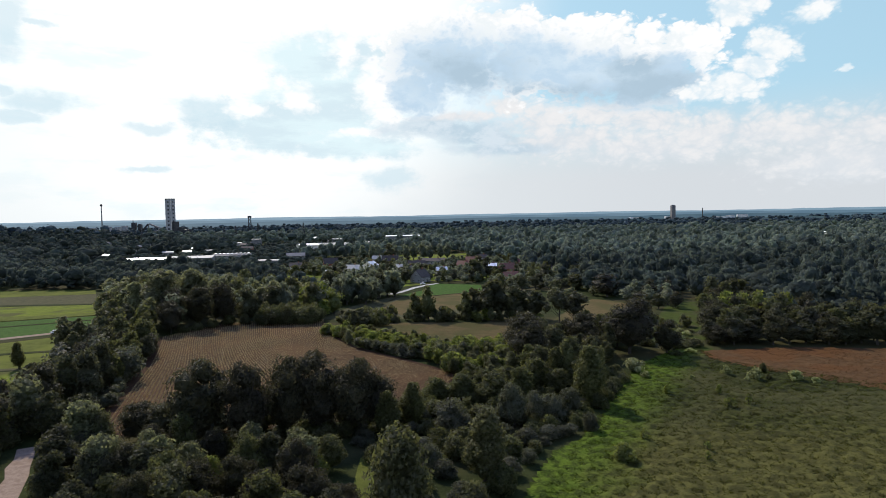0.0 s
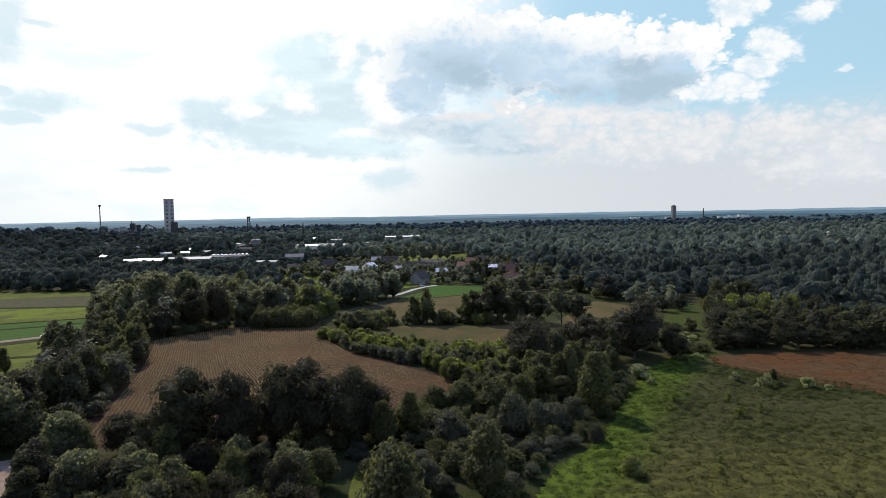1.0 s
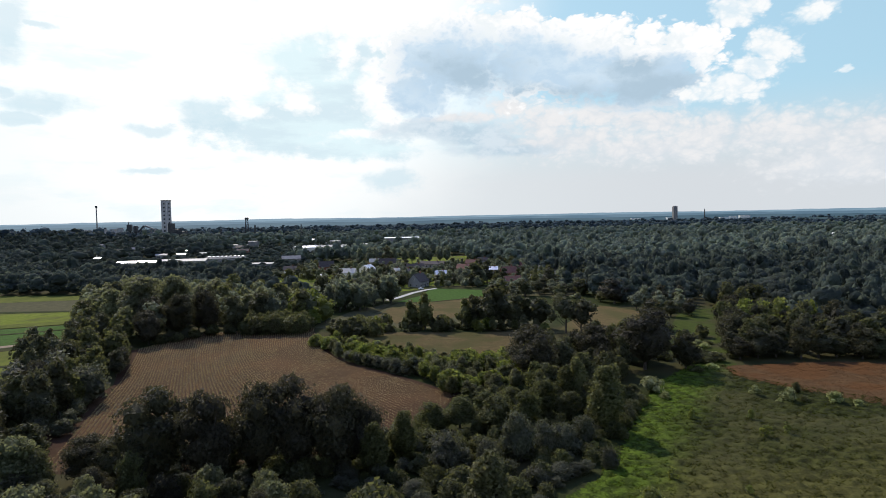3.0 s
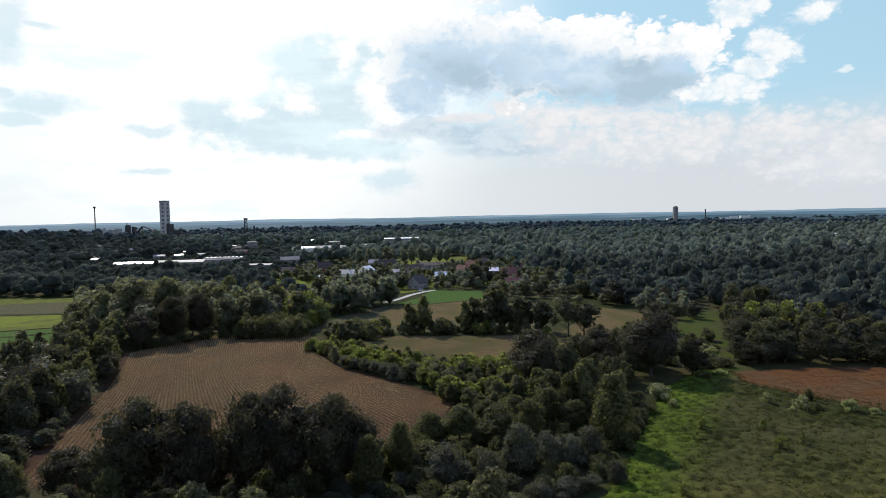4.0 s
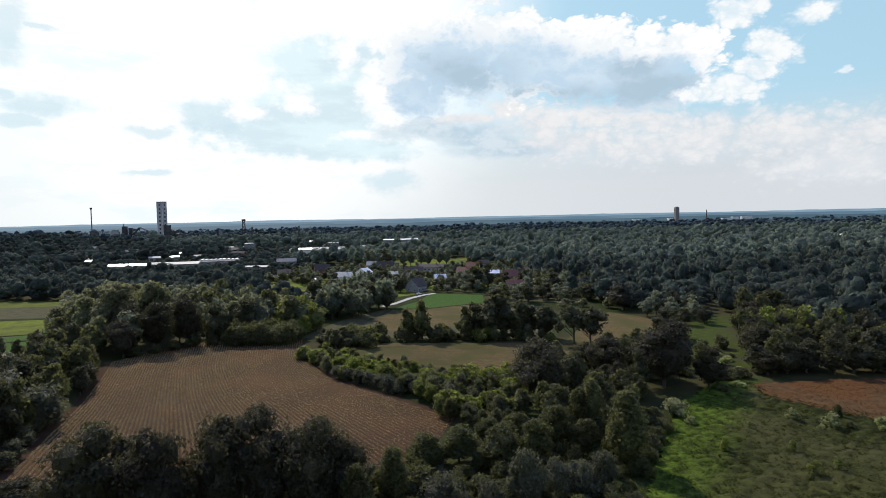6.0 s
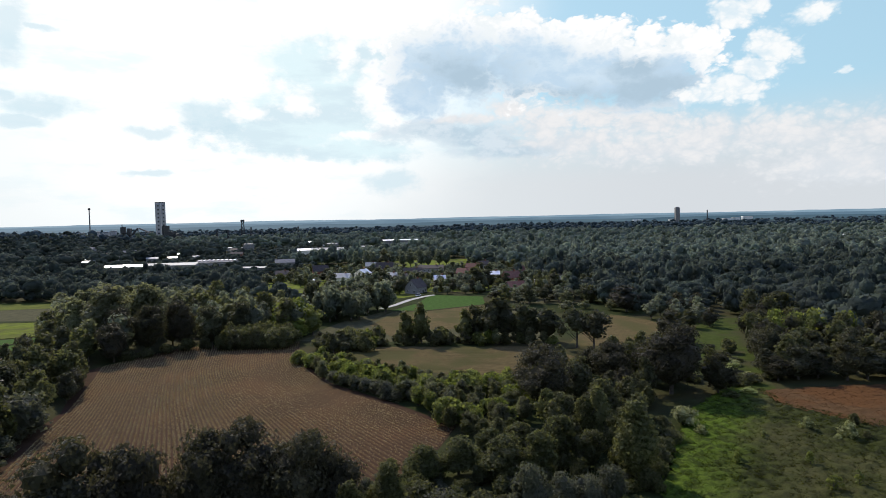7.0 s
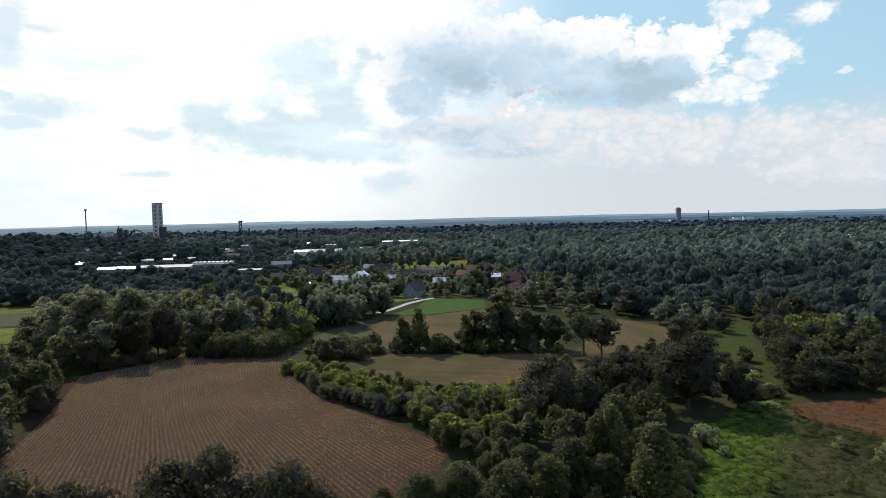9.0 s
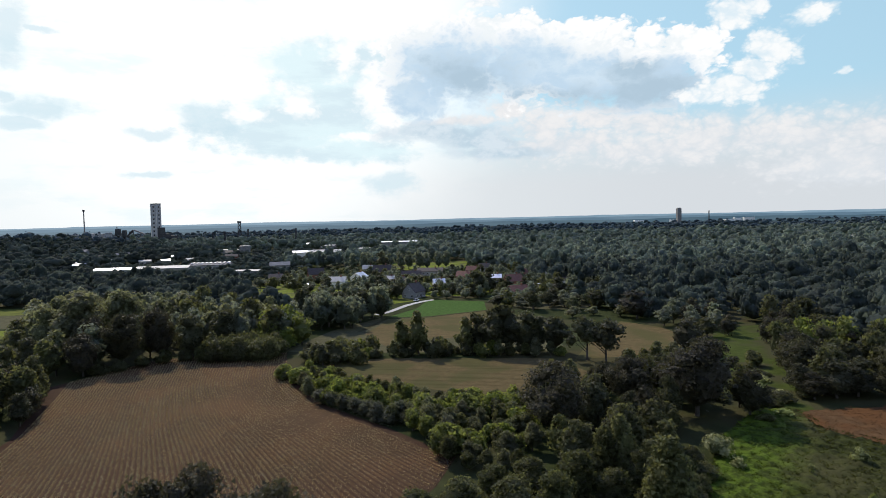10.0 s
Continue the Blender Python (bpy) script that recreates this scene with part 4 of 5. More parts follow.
wood([(-8, 212), (-6, 232), (10, 227), (23, 219), (22, 196), (18, 179), (4, 181), (0, 191)], 4.4, "ash bush ash lime green", 4.2, 6.4, "young trees of the shrub belt", 28)
for i in range(7):
    plant("willow", -12 + 0.2 * i - 3.6 * i, 212 + 3.1 * i, 4.6, 5.5, "willows of the shrub belt")
wood([(-16, 214), (-4, 224), (8, 214), (6, 196), (0, 194), (-6, 202)], 4.8, "green bush green willow", 3.8, 5.6, "young trees of the shrub belt", 38)
# hedge and trees behind the second field
wood([(-50, 283), (0, 284), (44, 279), (46, 288), (0, 293), (-48, 294)], 4.6, "shrub ash shrub bush alder", 3.0, 7.5, "hedge shrubs behind the stubble field", 36)
wood([(-54, 282), (-44, 274), (-26, 270), (-28, 278), (-46, 286)], 5.5, "shrub alder shrub", 5.5, 8.5, "hedge shrubs behind the stubble field", 37)
for x, y, h, w in ((-14, 291, 13, 8), (-8, 290, 17, 8.5), (10, 291, 14, 8), (15, 293, 15, 10), (20, 289, 17, 12), (26, 290, 19, 13), (32, 289, 16, 11), (37, 291, 14, 10), (43, 288, 14, 11)):
    plant("poplar" if w < 9 else "alder", x, y, h, w, "trees behind the stubble field")
plant("orchard", 52, 275, 16, 13), plant("orchard", 58, 272.5, 15, 13)
for x, y, h, w in ((50, 392, 11, 10), (60, 398, 9.5, 9), (70, 386, 8, 10), (84, 396, 10.5, 11), (96, 384, 8.5, 10), (66, 366, 6, 9), (44, 404, 8, 8), (108, 376, 9, 11), (78, 372, 5, 8), (90, 366, 6, 9)):
    plant("ash" if h < 9 else "orchard", x, y, h, w, "trees on the plots before the village")
for x, y, h, w in ((108, 238, 12, 11), (113, 250, 13, 10), (118, 262, 12, 10), (126, 282, 12, 11), (134, 298, 12, 11)):
    plant("oak" if w > 10 else "alder", x, y, h, w, "trees beside the grassy lane", 1)
for x, y, h, w in ((-43, 110, 6.5, 5.5), (-52, 104, 5.5, 5), (-24, 112, 6, 5), (-66, 106, 5, 5)):
    plant("lime", x, y, h, w, "light green trees of the near wood")
for x, y, h, w in ((-87, 144, 5, 6), (-92, 152, 6, 7), (-95, 160, 5.5, 6)):
    plant("willow", x, y, h, w, "willow bushes at the field's west side")
for x, y, h, w in ((101, 229, 9, 8.5), (105, 237, 11, 9), (109, 246, 12, 10), (114, 257, 12, 10), (119, 270, 11, 10), (108, 228, 8, 9)):
    plant("alder", x, y, h, w, "trees beside the grassy lane", 1)
for x, y, h, w in ((86, 228, 2.6, 5), (90, 244, 3.2, 6), (97, 262, 3.4, 6)):
    plant("shrub", x, y, h, w, "shrubs along the grassy lane")
# clump west of the lane
wood([(-58, 340), (-46, 346), (-32, 358), (-24, 380), (-32, 392), (-60, 380), (-70, 360)], 9, "alder garden garden", 16, 19, "trees before the village", 29)
# right hand woods
wood([(97, 224), (118, 283), (150, 338), (168, 336), (152, 290), (150, 262), (240, 246), (240, 218), (200, 214), (130, 222)], 9.5, "oak alder alder green", 10.5, 14.5, "trees of the east wood", 30, ((95, 232, 6), (104, 258, 6), (112, 282, 7), (126, 314, 8), (140, 338, 8), (136, 264, 7)))
for x, y, h, w in ((122, 262, 13, 10), (132, 268, 14, 11), (142, 272, 14.5, 11), (150, 268, 14, 10), (128, 275, 14, 10)):
    plant("lime", x, y, h, w, "bright trees of the east wood")
for x, y, h, w in ((108, 236, 3, 6), (100, 226, 2.6, 6), (92, 222, 3, 7), (84, 220, 3, 6), (76, 226, 3, 6), (104, 262, 5, 7)):
    plant("shrub", x, y, h, w, "shrubs along the grassy lane")
wood([(106, 300), (100, 345), (128, 352), (126, 318), (114, 296)], 10.5, "garden oak alder garden", 10, 14, "trees of the middle wood", 31)
wood([(64, 262), (92, 270), (100, 296), (92, 288), (72, 276)], 6, "shrub ash shrub", 3, 5.5, "shrubs by the sloping field", 35)
plant("oak", 90, 284, 13, 13), plant("oak", 96, 358, 14, 20)
# single trees on the western strips
for x, y, h, w in ((-146, 206, 9.5, 5), (-171, 270.5, 8, 7), (-165, 272.5, 7, 5), (-158, 274, 7, 6)):
    plant("poplar" if w < 6 else "ash", x, y, h, w)


# ---- far woods: too many to count ----
def canopy(name, label, poly, space, low, high, leaf, boughs, leaves, seed, gaps=()):
    """A far wood as one mesh of many crowns of differing height."""
    rng = np.random.default_rng(seed)
    stock = [foliage("green", np.random.default_rng(seed * 7 + k), 1.0, 1.0, boughs, leaves, 0.060, 1, 0.30, 0.86, 0.35) for k in range(6)]
    pieces = []
    for x, y in scatter(poly, space, rng, 0.48):
        if any(inside((x, y), g) for g in gaps):
            continue
        v, t = stock[int(rng.integers(0, 6))]
        lift = noise.noise((x * 0.012, y * 0.012, seed))
        big = 1.35 if rng.random() < 0.13 else 1.0
        h = rng.uniform(0.85 * low, 1.1 * high) * (1 + 0.34 * lift) * (1 + 0.8 * (big - 1))
        w = min(space * rng.uniform(0.75, 1.5), 1.3 * h) * big
        a = rng.uniform(0, 6.28)
        ca, sa = math.cos(a) * w, math.sin(a) * w
        pieces.append((np.column_stack([v[:, 0] * ca - v[:, 1] * sa + x, v[:, 0] * sa + v[:, 1] * ca + y, v[:, 2] * h + rise(x, y)]), t))
    me = tri_mesh(name, *joined(pieces), LEAF[leaf], True)
    return tagged(new(name, me), label, "wood", kind="stuff")


GREEN_GAP = [(-74, 676), (24, 676), (38, 800), (-64, 790)]
# haze and cloud shade over the far woods come from their leaf colours
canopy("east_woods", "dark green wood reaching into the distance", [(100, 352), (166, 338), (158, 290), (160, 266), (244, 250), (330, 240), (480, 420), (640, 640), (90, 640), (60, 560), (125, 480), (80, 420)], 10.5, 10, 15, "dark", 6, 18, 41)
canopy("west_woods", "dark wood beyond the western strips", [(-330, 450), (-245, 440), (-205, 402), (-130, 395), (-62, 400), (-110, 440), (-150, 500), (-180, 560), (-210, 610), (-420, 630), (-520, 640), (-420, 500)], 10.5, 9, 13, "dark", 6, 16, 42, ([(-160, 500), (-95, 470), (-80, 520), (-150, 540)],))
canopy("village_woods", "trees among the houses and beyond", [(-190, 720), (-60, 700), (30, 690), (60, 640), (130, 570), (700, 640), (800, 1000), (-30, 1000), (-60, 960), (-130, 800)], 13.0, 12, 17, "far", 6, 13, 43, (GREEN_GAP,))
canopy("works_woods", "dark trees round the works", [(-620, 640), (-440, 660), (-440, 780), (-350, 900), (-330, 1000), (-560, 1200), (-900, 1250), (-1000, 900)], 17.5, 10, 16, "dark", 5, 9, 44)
canopy("hill_woods", "dark trees on a low hill", [(-1250, 1000), (-560, 1200), (-640, 1420), (-1400, 1420)], 19, 12, 18, "hazed", 4, 6, 48)
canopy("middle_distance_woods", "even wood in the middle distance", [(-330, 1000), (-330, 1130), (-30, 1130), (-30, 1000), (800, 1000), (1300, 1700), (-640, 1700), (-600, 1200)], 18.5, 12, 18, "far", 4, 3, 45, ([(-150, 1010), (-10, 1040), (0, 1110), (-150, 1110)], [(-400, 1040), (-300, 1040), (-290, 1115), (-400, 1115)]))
canopy("distant_woods", "woods towards the horizon, blue-green with painted haze", [(-1400, 1420), (-640, 1420), (-640, 1700), (1300, 1700), (2150, 2740), (-2150, 2740)], 28, 13, 21, "hazed", 2, 2, 46)


# ---- buildings ----
def prism(w, d, z0, z1, over=0.4, thick=0.25):
    """A gabled roof of two slabs, its ridge along x."""
    bm = bmesh.new()
    for side in (-1, 1):
        e = side * (d / 2 + over)
        drop = over * (z1 - z0) / (d / 2)
        a = [bm.verts.new((x, e, z0 - drop)) for x in (-w / 2 - over, w / 2 + over)]
        b = [bm.verts.new((x, 0, z1)) for x in (w / 2 + over, -w / 2 - over)]
        a2 = [bm.verts.new((v.co.x, v.co.y, v.co.z + thick)) for v in a]
        b2 = [bm.verts.new((v.co.x, v.co.y, v.co.z + thick)) for v in b]
        for f in ((a + b), (a2 + b2), (a[0], a[1], a2[1], a2[0]), (a[1], b[0], b2[0], a2[1]), (b[1], a[0], a2[0], b2[1])):
            bm.faces.new(f)
    bmesh.ops.recalc_face_normals(bm, faces=bm.faces)
    return bm


def gable_walls(w, d, h, top):
    bm = box(-w / 2, -d / 2, -0.3, w / 2, d / 2, h)
    for x in (-w / 2, w / 2):
        t = 0.3 if x < 0 else -0.3
        q = [bm.verts.new(p) for p in ((x, -d / 2, h), (x, d / 2, h), (x, 0, top), (x + t, -d / 2, h), (x + t, d / 2, h), (x + t, 0, top))]
        for f in ((0, 1, 2), (3, 4, 5), (0, 2, 5, 3), (1, 4, 5, 2)):
            bm.faces.new([q[i] for i in f])
    bmesh.ops.recalc_face_normals(bm, faces=bm.faces)
    return bm


def opening(parent, name, x, y, z, w, h, turn):
    """A framed window or door on a wall."""
    frame_bm = bmesh.new()
    for x0, z0, x1, z1 in ((-w / 2 - .1, 0, -w / 2, h), (w / 2, 0, w / 2 + .1, h), (-w / 2 - .1, -.1, w / 2 + .1, 0), (-w / 2 - .1, h, w / 2 + .1, h + .1), (-.04, 0, .04, h)):
        box(x0, -0.09, z0, x1, 0.03, z1, frame_bm)
    ob = part(name, frame_bm, PLASTER, parent)
    ob.matrix_basis = pose(x, y, z, 0, 0, turn)
    part("pane", box(-w / 2, -0.05, 0, w / 2, -0.01, h), GLASS, ob, "dark glass")
    return ob


def house(name, label, x, y, turn, w, d, h, roof, wall_mat, roof_mat, rows=1, chimney=True):
    """A gabled house with windows on all sides."""
    ob = tagged(new(name), label, "house", group="houses of the village")
    ob.matrix_basis = pose(x, y, rise(x, y), 0, 0, turn)
    part("wall", gable_walls(w, d, h, h + roof), wall_mat, ob)
    part("roof", prism(w, d, h, h + roof), roof_mat, ob)
    if chimney:
        bm = box(w * 0.18, -0.4, h + roof * 0.4, w * 0.18 + 0.9, 0.4, h + roof + 1.1)
        box(w * 0.18 - 0.1, -0.5, h + roof + 1.1, w * 0.18 + 1.0, 0.5, h + roof + 1.3, bm)
        part("chimney", bm, BRICK, ob)
    for r in range(rows):
        z = 0.9 + 2.8 * r
        for k in range(max(2, int(w / 3.6))):
            u = -w / 2 + (k + 0.5) * w / max(2, int(w / 3.6))
            opening(ob, "window", u, -d / 2, z, 1.3, 1.4, 0)
        for u in (-d / 4, d / 4):
            opening(ob, "window", -w / 2, u, z, 1.2, 1.4, -90)
            opening(ob, "window", w / 2, u, z, 1.2, 1.4, 90)
    opening(ob, "window", -w / 2, 0, h + roof * 0.2, 1.1, 1.2, -90)
    opening(ob, "window", w / 2, 0, h + roof * 0.2, 1.1, 1.2, 90)
    part("door", box(w * 0.08, -d / 2 - 0.07, 0, w * 0.08 + 1.0, -d / 2 + 0.02, 2.05), DARK_STEEL, ob)
    return ob


def shed(name, label, x, y, turn, w, d, h, rise_by, wall_mat, roof_mat, lights=0, gates=3, category="hall"):
    """A long low hall with a shallow roof, gates and roof lights."""
    ob = tagged(new(name), label, category)
    ob.matrix_basis = pose(x, y, rise(x, y), 0, 0, turn)
    part("wall", gable_walls(w, d, h, h + rise_by), wall_mat, ob)
    part("roof", prism(w, d, h, h + rise_by, 0.6, 0.3), roof_mat, ob)
    for k in range(gates):
        u = -w / 2 + (k + 0.5) * w / gates
        part("gate", box(u - 1.8, -d / 2 - 0.08, 0, u + 1.8, -d / 2 + 0.02, min(3.6, h - 0.4)), DARK_STEEL, ob)
    for k in range(lights):
        u = -w / 2 + (k + 0.5) * w / lights
        bm = box(u - 1.0, -d * 0.30, 0, u + 1.0, d * 0.30, 0.5, None, 0.08)
        p = part("roof_light", bm, WHITE_ROOF, ob, "bright roof light")
        p.matrix_basis = pose(0, 0, h + rise_by + 0.25)
    return ob


house("house", "pale house with a grey sheet roof among trees", -81, 535, -8, 14, 9, 4.6, 3.2, PLASTER, PALE_ROOF, 1)
house("house", "white house with a bright roof beside gardens", -67, 557, 70, 12, 10, 5.6, 3.4, PLASTER, WHITE_ROOF, 2)
house("house", "grey house with a pale roof", -70, 640, 0, 10, 8, 5.5, 3.2, GREY_WALL, PALE_ROOF, 1)
house("house", "old dark-roofed house row with red walls", -54, 612, 5, 16, 9, 5, 5.5, BRICK, DARK_ROOF, 1)
house("house", "dark steep-roofed house with a grey gable", -18, 460, 62, 13, 10, 4.2, 5.2, GREY_WALL, DARK_ROOF, 1)
house("house", "long low dark-roofed house", -26, 580, 6, 16, 9, 3.6, 3.8, BRICK, DARK_ROOF, 1)
house("house", "long grey row house with a dark roof", -10, 592, -4, 22, 10, 6, 2.6, GREY_WALL, DARK_ROOF, 2)
house("house", "low house with a bright white roof", -2, 519, 12, 9, 8, 3.2, 2.8, PLASTER, WHITE_ROOF, 1)
house("house", "two-storey grey house with a white roof edge", 40, 520, -5, 10, 9, 6.2, 2.2, GREY_WALL, WHITE_ROOF, 2)
house("house", "red-roofed house with a lit pink gable", 53, 510, 30, 13, 10, 4.6, 4.4, BRICK, RED_ROOF, 1)
house("house", "low brown-roofed house behind bushes", 50, 458, 20, 12, 9, 3.2, 3.4, GREY_WALL, RED_ROOF, 1)
house("house", "long low outbuilding with a pale roof", 66, 489, -6, 14, 6, 3, 1.2, GREY_WALL, PALE_ROOF, 1, False)
house("house", "small white gabled house with a grey roof", 82, 548, 80, 8, 7, 4.6, 3.0, PLASTER, PALE_ROOF, 1)
house("house", "far grey house half hidden by trees", 40, 640, 10, 10, 8, 5, 3.0, GREY_WALL, DARK_ROOF, 1)
house("house", "dark barn with a steep roof", -114, 612, 20, 14, 9, 4, 5, BRICK, DARK_ROOF, 1, False)
house("house", "brown house behind the village lane", 18, 556, -20, 11, 9, 4.5, 3.6, BRICK, RED_ROOF, 1)
house("house", "pale house among far trees", -140, 575, 10, 11, 9, 4.5, 3.2, PLASTER, DARK_ROOF, 1)
for x, y, t, w, h, roof, wm, rm in ((-42, 548, -10, 9, 3.4, 3.0, PLASTER, PALE_ROOF), (-30, 528, 75, 10, 3.6, 3.4, GREY_WALL, DARK_ROOF), 
                                   (28, 604, -12, 12, 5, 3.4, PLASTER, RED_ROOF), (66, 566, 40, 10, 4.6, 3.6, GREY_WALL, RED_ROOF), (98, 530, -5, 9, 3.6, 3.0, PLASTER, DARK_ROOF)):
    house("house", "village house with a gabled roof among gardens", x, y, t, w, 8.5, h, roof, wm, rm, 1)
for x, y, t, w, r in ((478, 880, 10, 14, WHITE_ROOF), (500, 893, -10, 9, WHITE_ROOF), (520, 860, 5, 12, PALE_ROOF), (584, 929, 80, 12, WHITE_ROOF), (563, 856, 0, 15, WHITE_ROOF), (640, 905, 5, 14, PALE_ROOF), (548, 905, 15, 12, RED_ROOF), (345, 1076, 0, 12, WHITE_ROOF), (455, 930, 20, 12, RED_ROOF)):
    house("house", "pale far house between dark woods", x, y, t, w, 9, 6.5 if t != 80 else 11, 4, PLASTER, r, 2, False)
for k, (x, y) in enumerate(((-603, 970), (-495, 834), (-473, 907), (-483, 981), (-325, 993), (-567, 1023), (-290, 900), (-170, 700))):
    shed("works_house", ("dark-roofed building of the works among trees", "grey-roofed building of the works among trees")[k % 2], x, y, -14 + 9 * (k % 4), 11 + 3 * (k % 4), 9 + k % 3, 6.0 + 0.8 * (k % 3), 3.0, (BRICK, GREY_WALL, CONCRETE)[(k * 2) % 3], (DARK_ROOF, CONCRETE)[k % 2], 0, 3, "building")
shed("greenhouse", "small white greenhouse in a garden", -105, 536, -5, 5, 3.2, 2.2, 0.9, WHITE_ROOF, WHITE_ROOF, 0, 1, "greenhouse")
shed("hall", "long hall with a bright white roof", -340, 700, 8, 44, 16, 5.5, 1.8, GREY_WALL, WHITE_ROOF, 0, 5)
shed("hall", "long hall with a pale grey roof", -294, 706, 8, 52, 18, 6, 2, GREY_WALL, PALE_ROOF, 0, 6)
shed("hall", "grey hall with bright roof lights", -253, 728, 10, 42, 20, 7, 1.6, GREY_WALL, CONCRETE, 9, 4)
shed("hall", "low hall with a pale flat roof", -190, 655, -4, 26, 12, 5, 0.8, GREY_WALL, PALE_ROOF, 0, 4)
shed("hall", "hall with a bright white roof", -207, 930, 30, 30, 22, 8, 2.5, PLASTER, WHITE_ROOF, 0, 3)
shed("hall", "long hall with a pale roof", -172, 955, 4, 46, 18, 7, 3, GREY_WALL, PALE_ROOF, 0, 5)
shed("hall", "far hall with a white roof", -250, 1235, 0, 34, 18, 8, 2, PLASTER, WHITE_ROOF, 0, 3)
shed("hall", "blue-grey block of the works", -197, 1132, 0, 18, 14, 9, 1, CONCRETE, PALE_ROOF, 0, 2)
shed("hall", "dark far hall with bright roof lights", -208, 1320, 0, 60, 16, 11, 1.5, DARK_STEEL, DARK_ROOF, 9, 4)
shed("hall", "large grey hall with a white roof edge", -74, 1105, 6, 60, 26, 14, 1.2, CONCRETE, WHITE_ROOF, 0, 5)
shed("hall", "pale roofed hall behind the avenue", -130, 1050, 0, 26, 12, 6, 1.6, GREY_WALL, PALE_ROOF, 0, 3)
shed("hall", "long thin shed with a pale roof", -363, 1095, 0, 34, 10, 5, 1, GREY_WALL, PALE_ROOF, 0, 3)
shed("block", "square concrete block of the works", -338, 1104, 0, 15, 12, 11, 0.6, CONCRETE, PALE_ROOF, 0, 2, "building")
for x, y, t, w in ((-385, 850, 20, 14), (-362, 858, 35, 11), (-335, 870, 25, 10), (-440, 800, 5, 14), (-470, 830, 0, 16), (-500, 790, 10, 15), (-560, 880, 0, 14), (-420, 900, 0, 18), (-390, 930, 5, 12), (-520, 960, 8, 16), (-610, 940, 0, 16), (-455, 880, 0, 20)):
    shed("workshop", "small workshop with a pale roof near the works", x, y, t, w, 9, 5 + rise(x, y) * 0.3, 1.6, GREY_WALL, PALE_ROOF if int(x) % 2 else WHITE_ROOF, 0, 2, "workshop")


def winding_tower():
    ob = tagged(new("winding_tower"), "tall concrete mine winding tower with dark windows", "tower")
    ob.matrix_basis = pose(-571, 1280, 0, 0, 0, -18)
    bm = box(-7.2, -6, 0, 7.2, 6, 93.5)
    part("shaft", bm, PALE_CONCRETE, ob)
    part("cap", box(-7.5, -6.3, 93.5, 7.5, 6.3, 95, None, 0.15), DARK_STEEL, ob, "dark roof edge")
    for z in range(14, 92, 8):
        part("window", box(-2.0, -6.2, z, 2.0, -5.9, z + 3.6), GLASS, ob)
        part("window", box(7.1, -1.8, z, 7.4, 1.8, z + 3.6), GLASS, ob)
    for x in (-7.3, 6.5):
        part("pilaster", box(x, -6.5, 0, x + 0.8, -5.9, 93.4), PLASTER, ob)
    part("lower_block", box(7.5, -5, 0, 14, 8, 47), DARK_STEEL, ob, "dark lower block")
    part("conveyor_house", box(14.2, -7, 0, 44, 9, 30), DARK_STEEL, ob, "long dark machine house")
    part("conveyor_roof", box(15, -5, 30.1, 32, 7, 35), DARK_STEEL, ob)
    return ob


def lattice(name, label, x, y, height, width, mat, platform=True):
    """A braced steel frame tower."""
    ob = tagged(new(name), label, "tower")
    ob.matrix_basis = pose(x, y, 0, 0, 0, 12)
    top = width * 0.5
    for sx in (-1, 1):
        for sy in (-1, 1):
            part("leg", tri_mesh("leg", *limb((sx * width / 2, sy * width / 2, 0), (sx * top / 2, sy * top / 2, height), 0.7, 0.5), mat), None, ob)
    for k in range(6):
        z0, z1 = height * k / 6, height * (k + 1) / 6
        w0, w1 = width + (top - width) * k / 6, width + (top - width) * (k + 1) / 6
        for s in (-1, 1):
            part("brace", tri_mesh("brace", *limb((-w0 / 2, s * w0 / 2, z0), (w1 / 2, s * w1 / 2, z1), 0.35, 0.35), mat), None, ob)
            part("brace", tri_mesh("brace", *limb((w0 / 2, s * w0 / 2, z0), (-w1 / 2, s * w1 / 2, z1), 0.35, 0.35), mat), None, ob)
    if platform:
        part("wheel_house", box(-top * 0.8, -top * 0.8, height, top * 0.8, top * 0.8, height + 4, None, 0.2), mat, ob)
    return ob


winding_tower()
lattice("headframe", "dark steel pit headframe above the trees", -412, 1300, 52, 9, DARK_STEEL)
for x, h in ((-398, 40), (-385, 34), (-446, 36), (-300, 40), (-470, 34)):
    lattice("pylon", "thin dark steel pylon among far trees", x, 1310, h, 4, DARK_STEEL, False)


def mast():
    ob = tagged(new("mast"), "tall slender concrete mast with a wider head", "mast")
    ob.matrix_basis = pose(-721, 1290, 0)
    part("pole", tri_mesh("pole", *limb((0, 0, 0), (0, 0, 83), 1.5, 1.0, 12), CONCRETE, True), None, ob)
    part("head", tri_mesh("head", *joined([limb((0, 0, 82), (0, 0, 83), 1.0, 2.4, 12), limb((0, 0, 83), (0, 0, 86), 2.4, 2.2, 12), limb((0, 0, 86), (0, 0, 86.3), 2.2, 0.1, 12)]), DARK_STEEL, True), None, ob)
    return ob


mast()


def works_block(name, label, x, y, pieces, mat):
    ob = tagged(new(name), label, "building")
    ob.matrix_basis = pose(x, y, 0, 0, 0, 5)
    for n, b in pieces:
        part(n, box(*b, None, 0.15), mat, ob)
    return ob


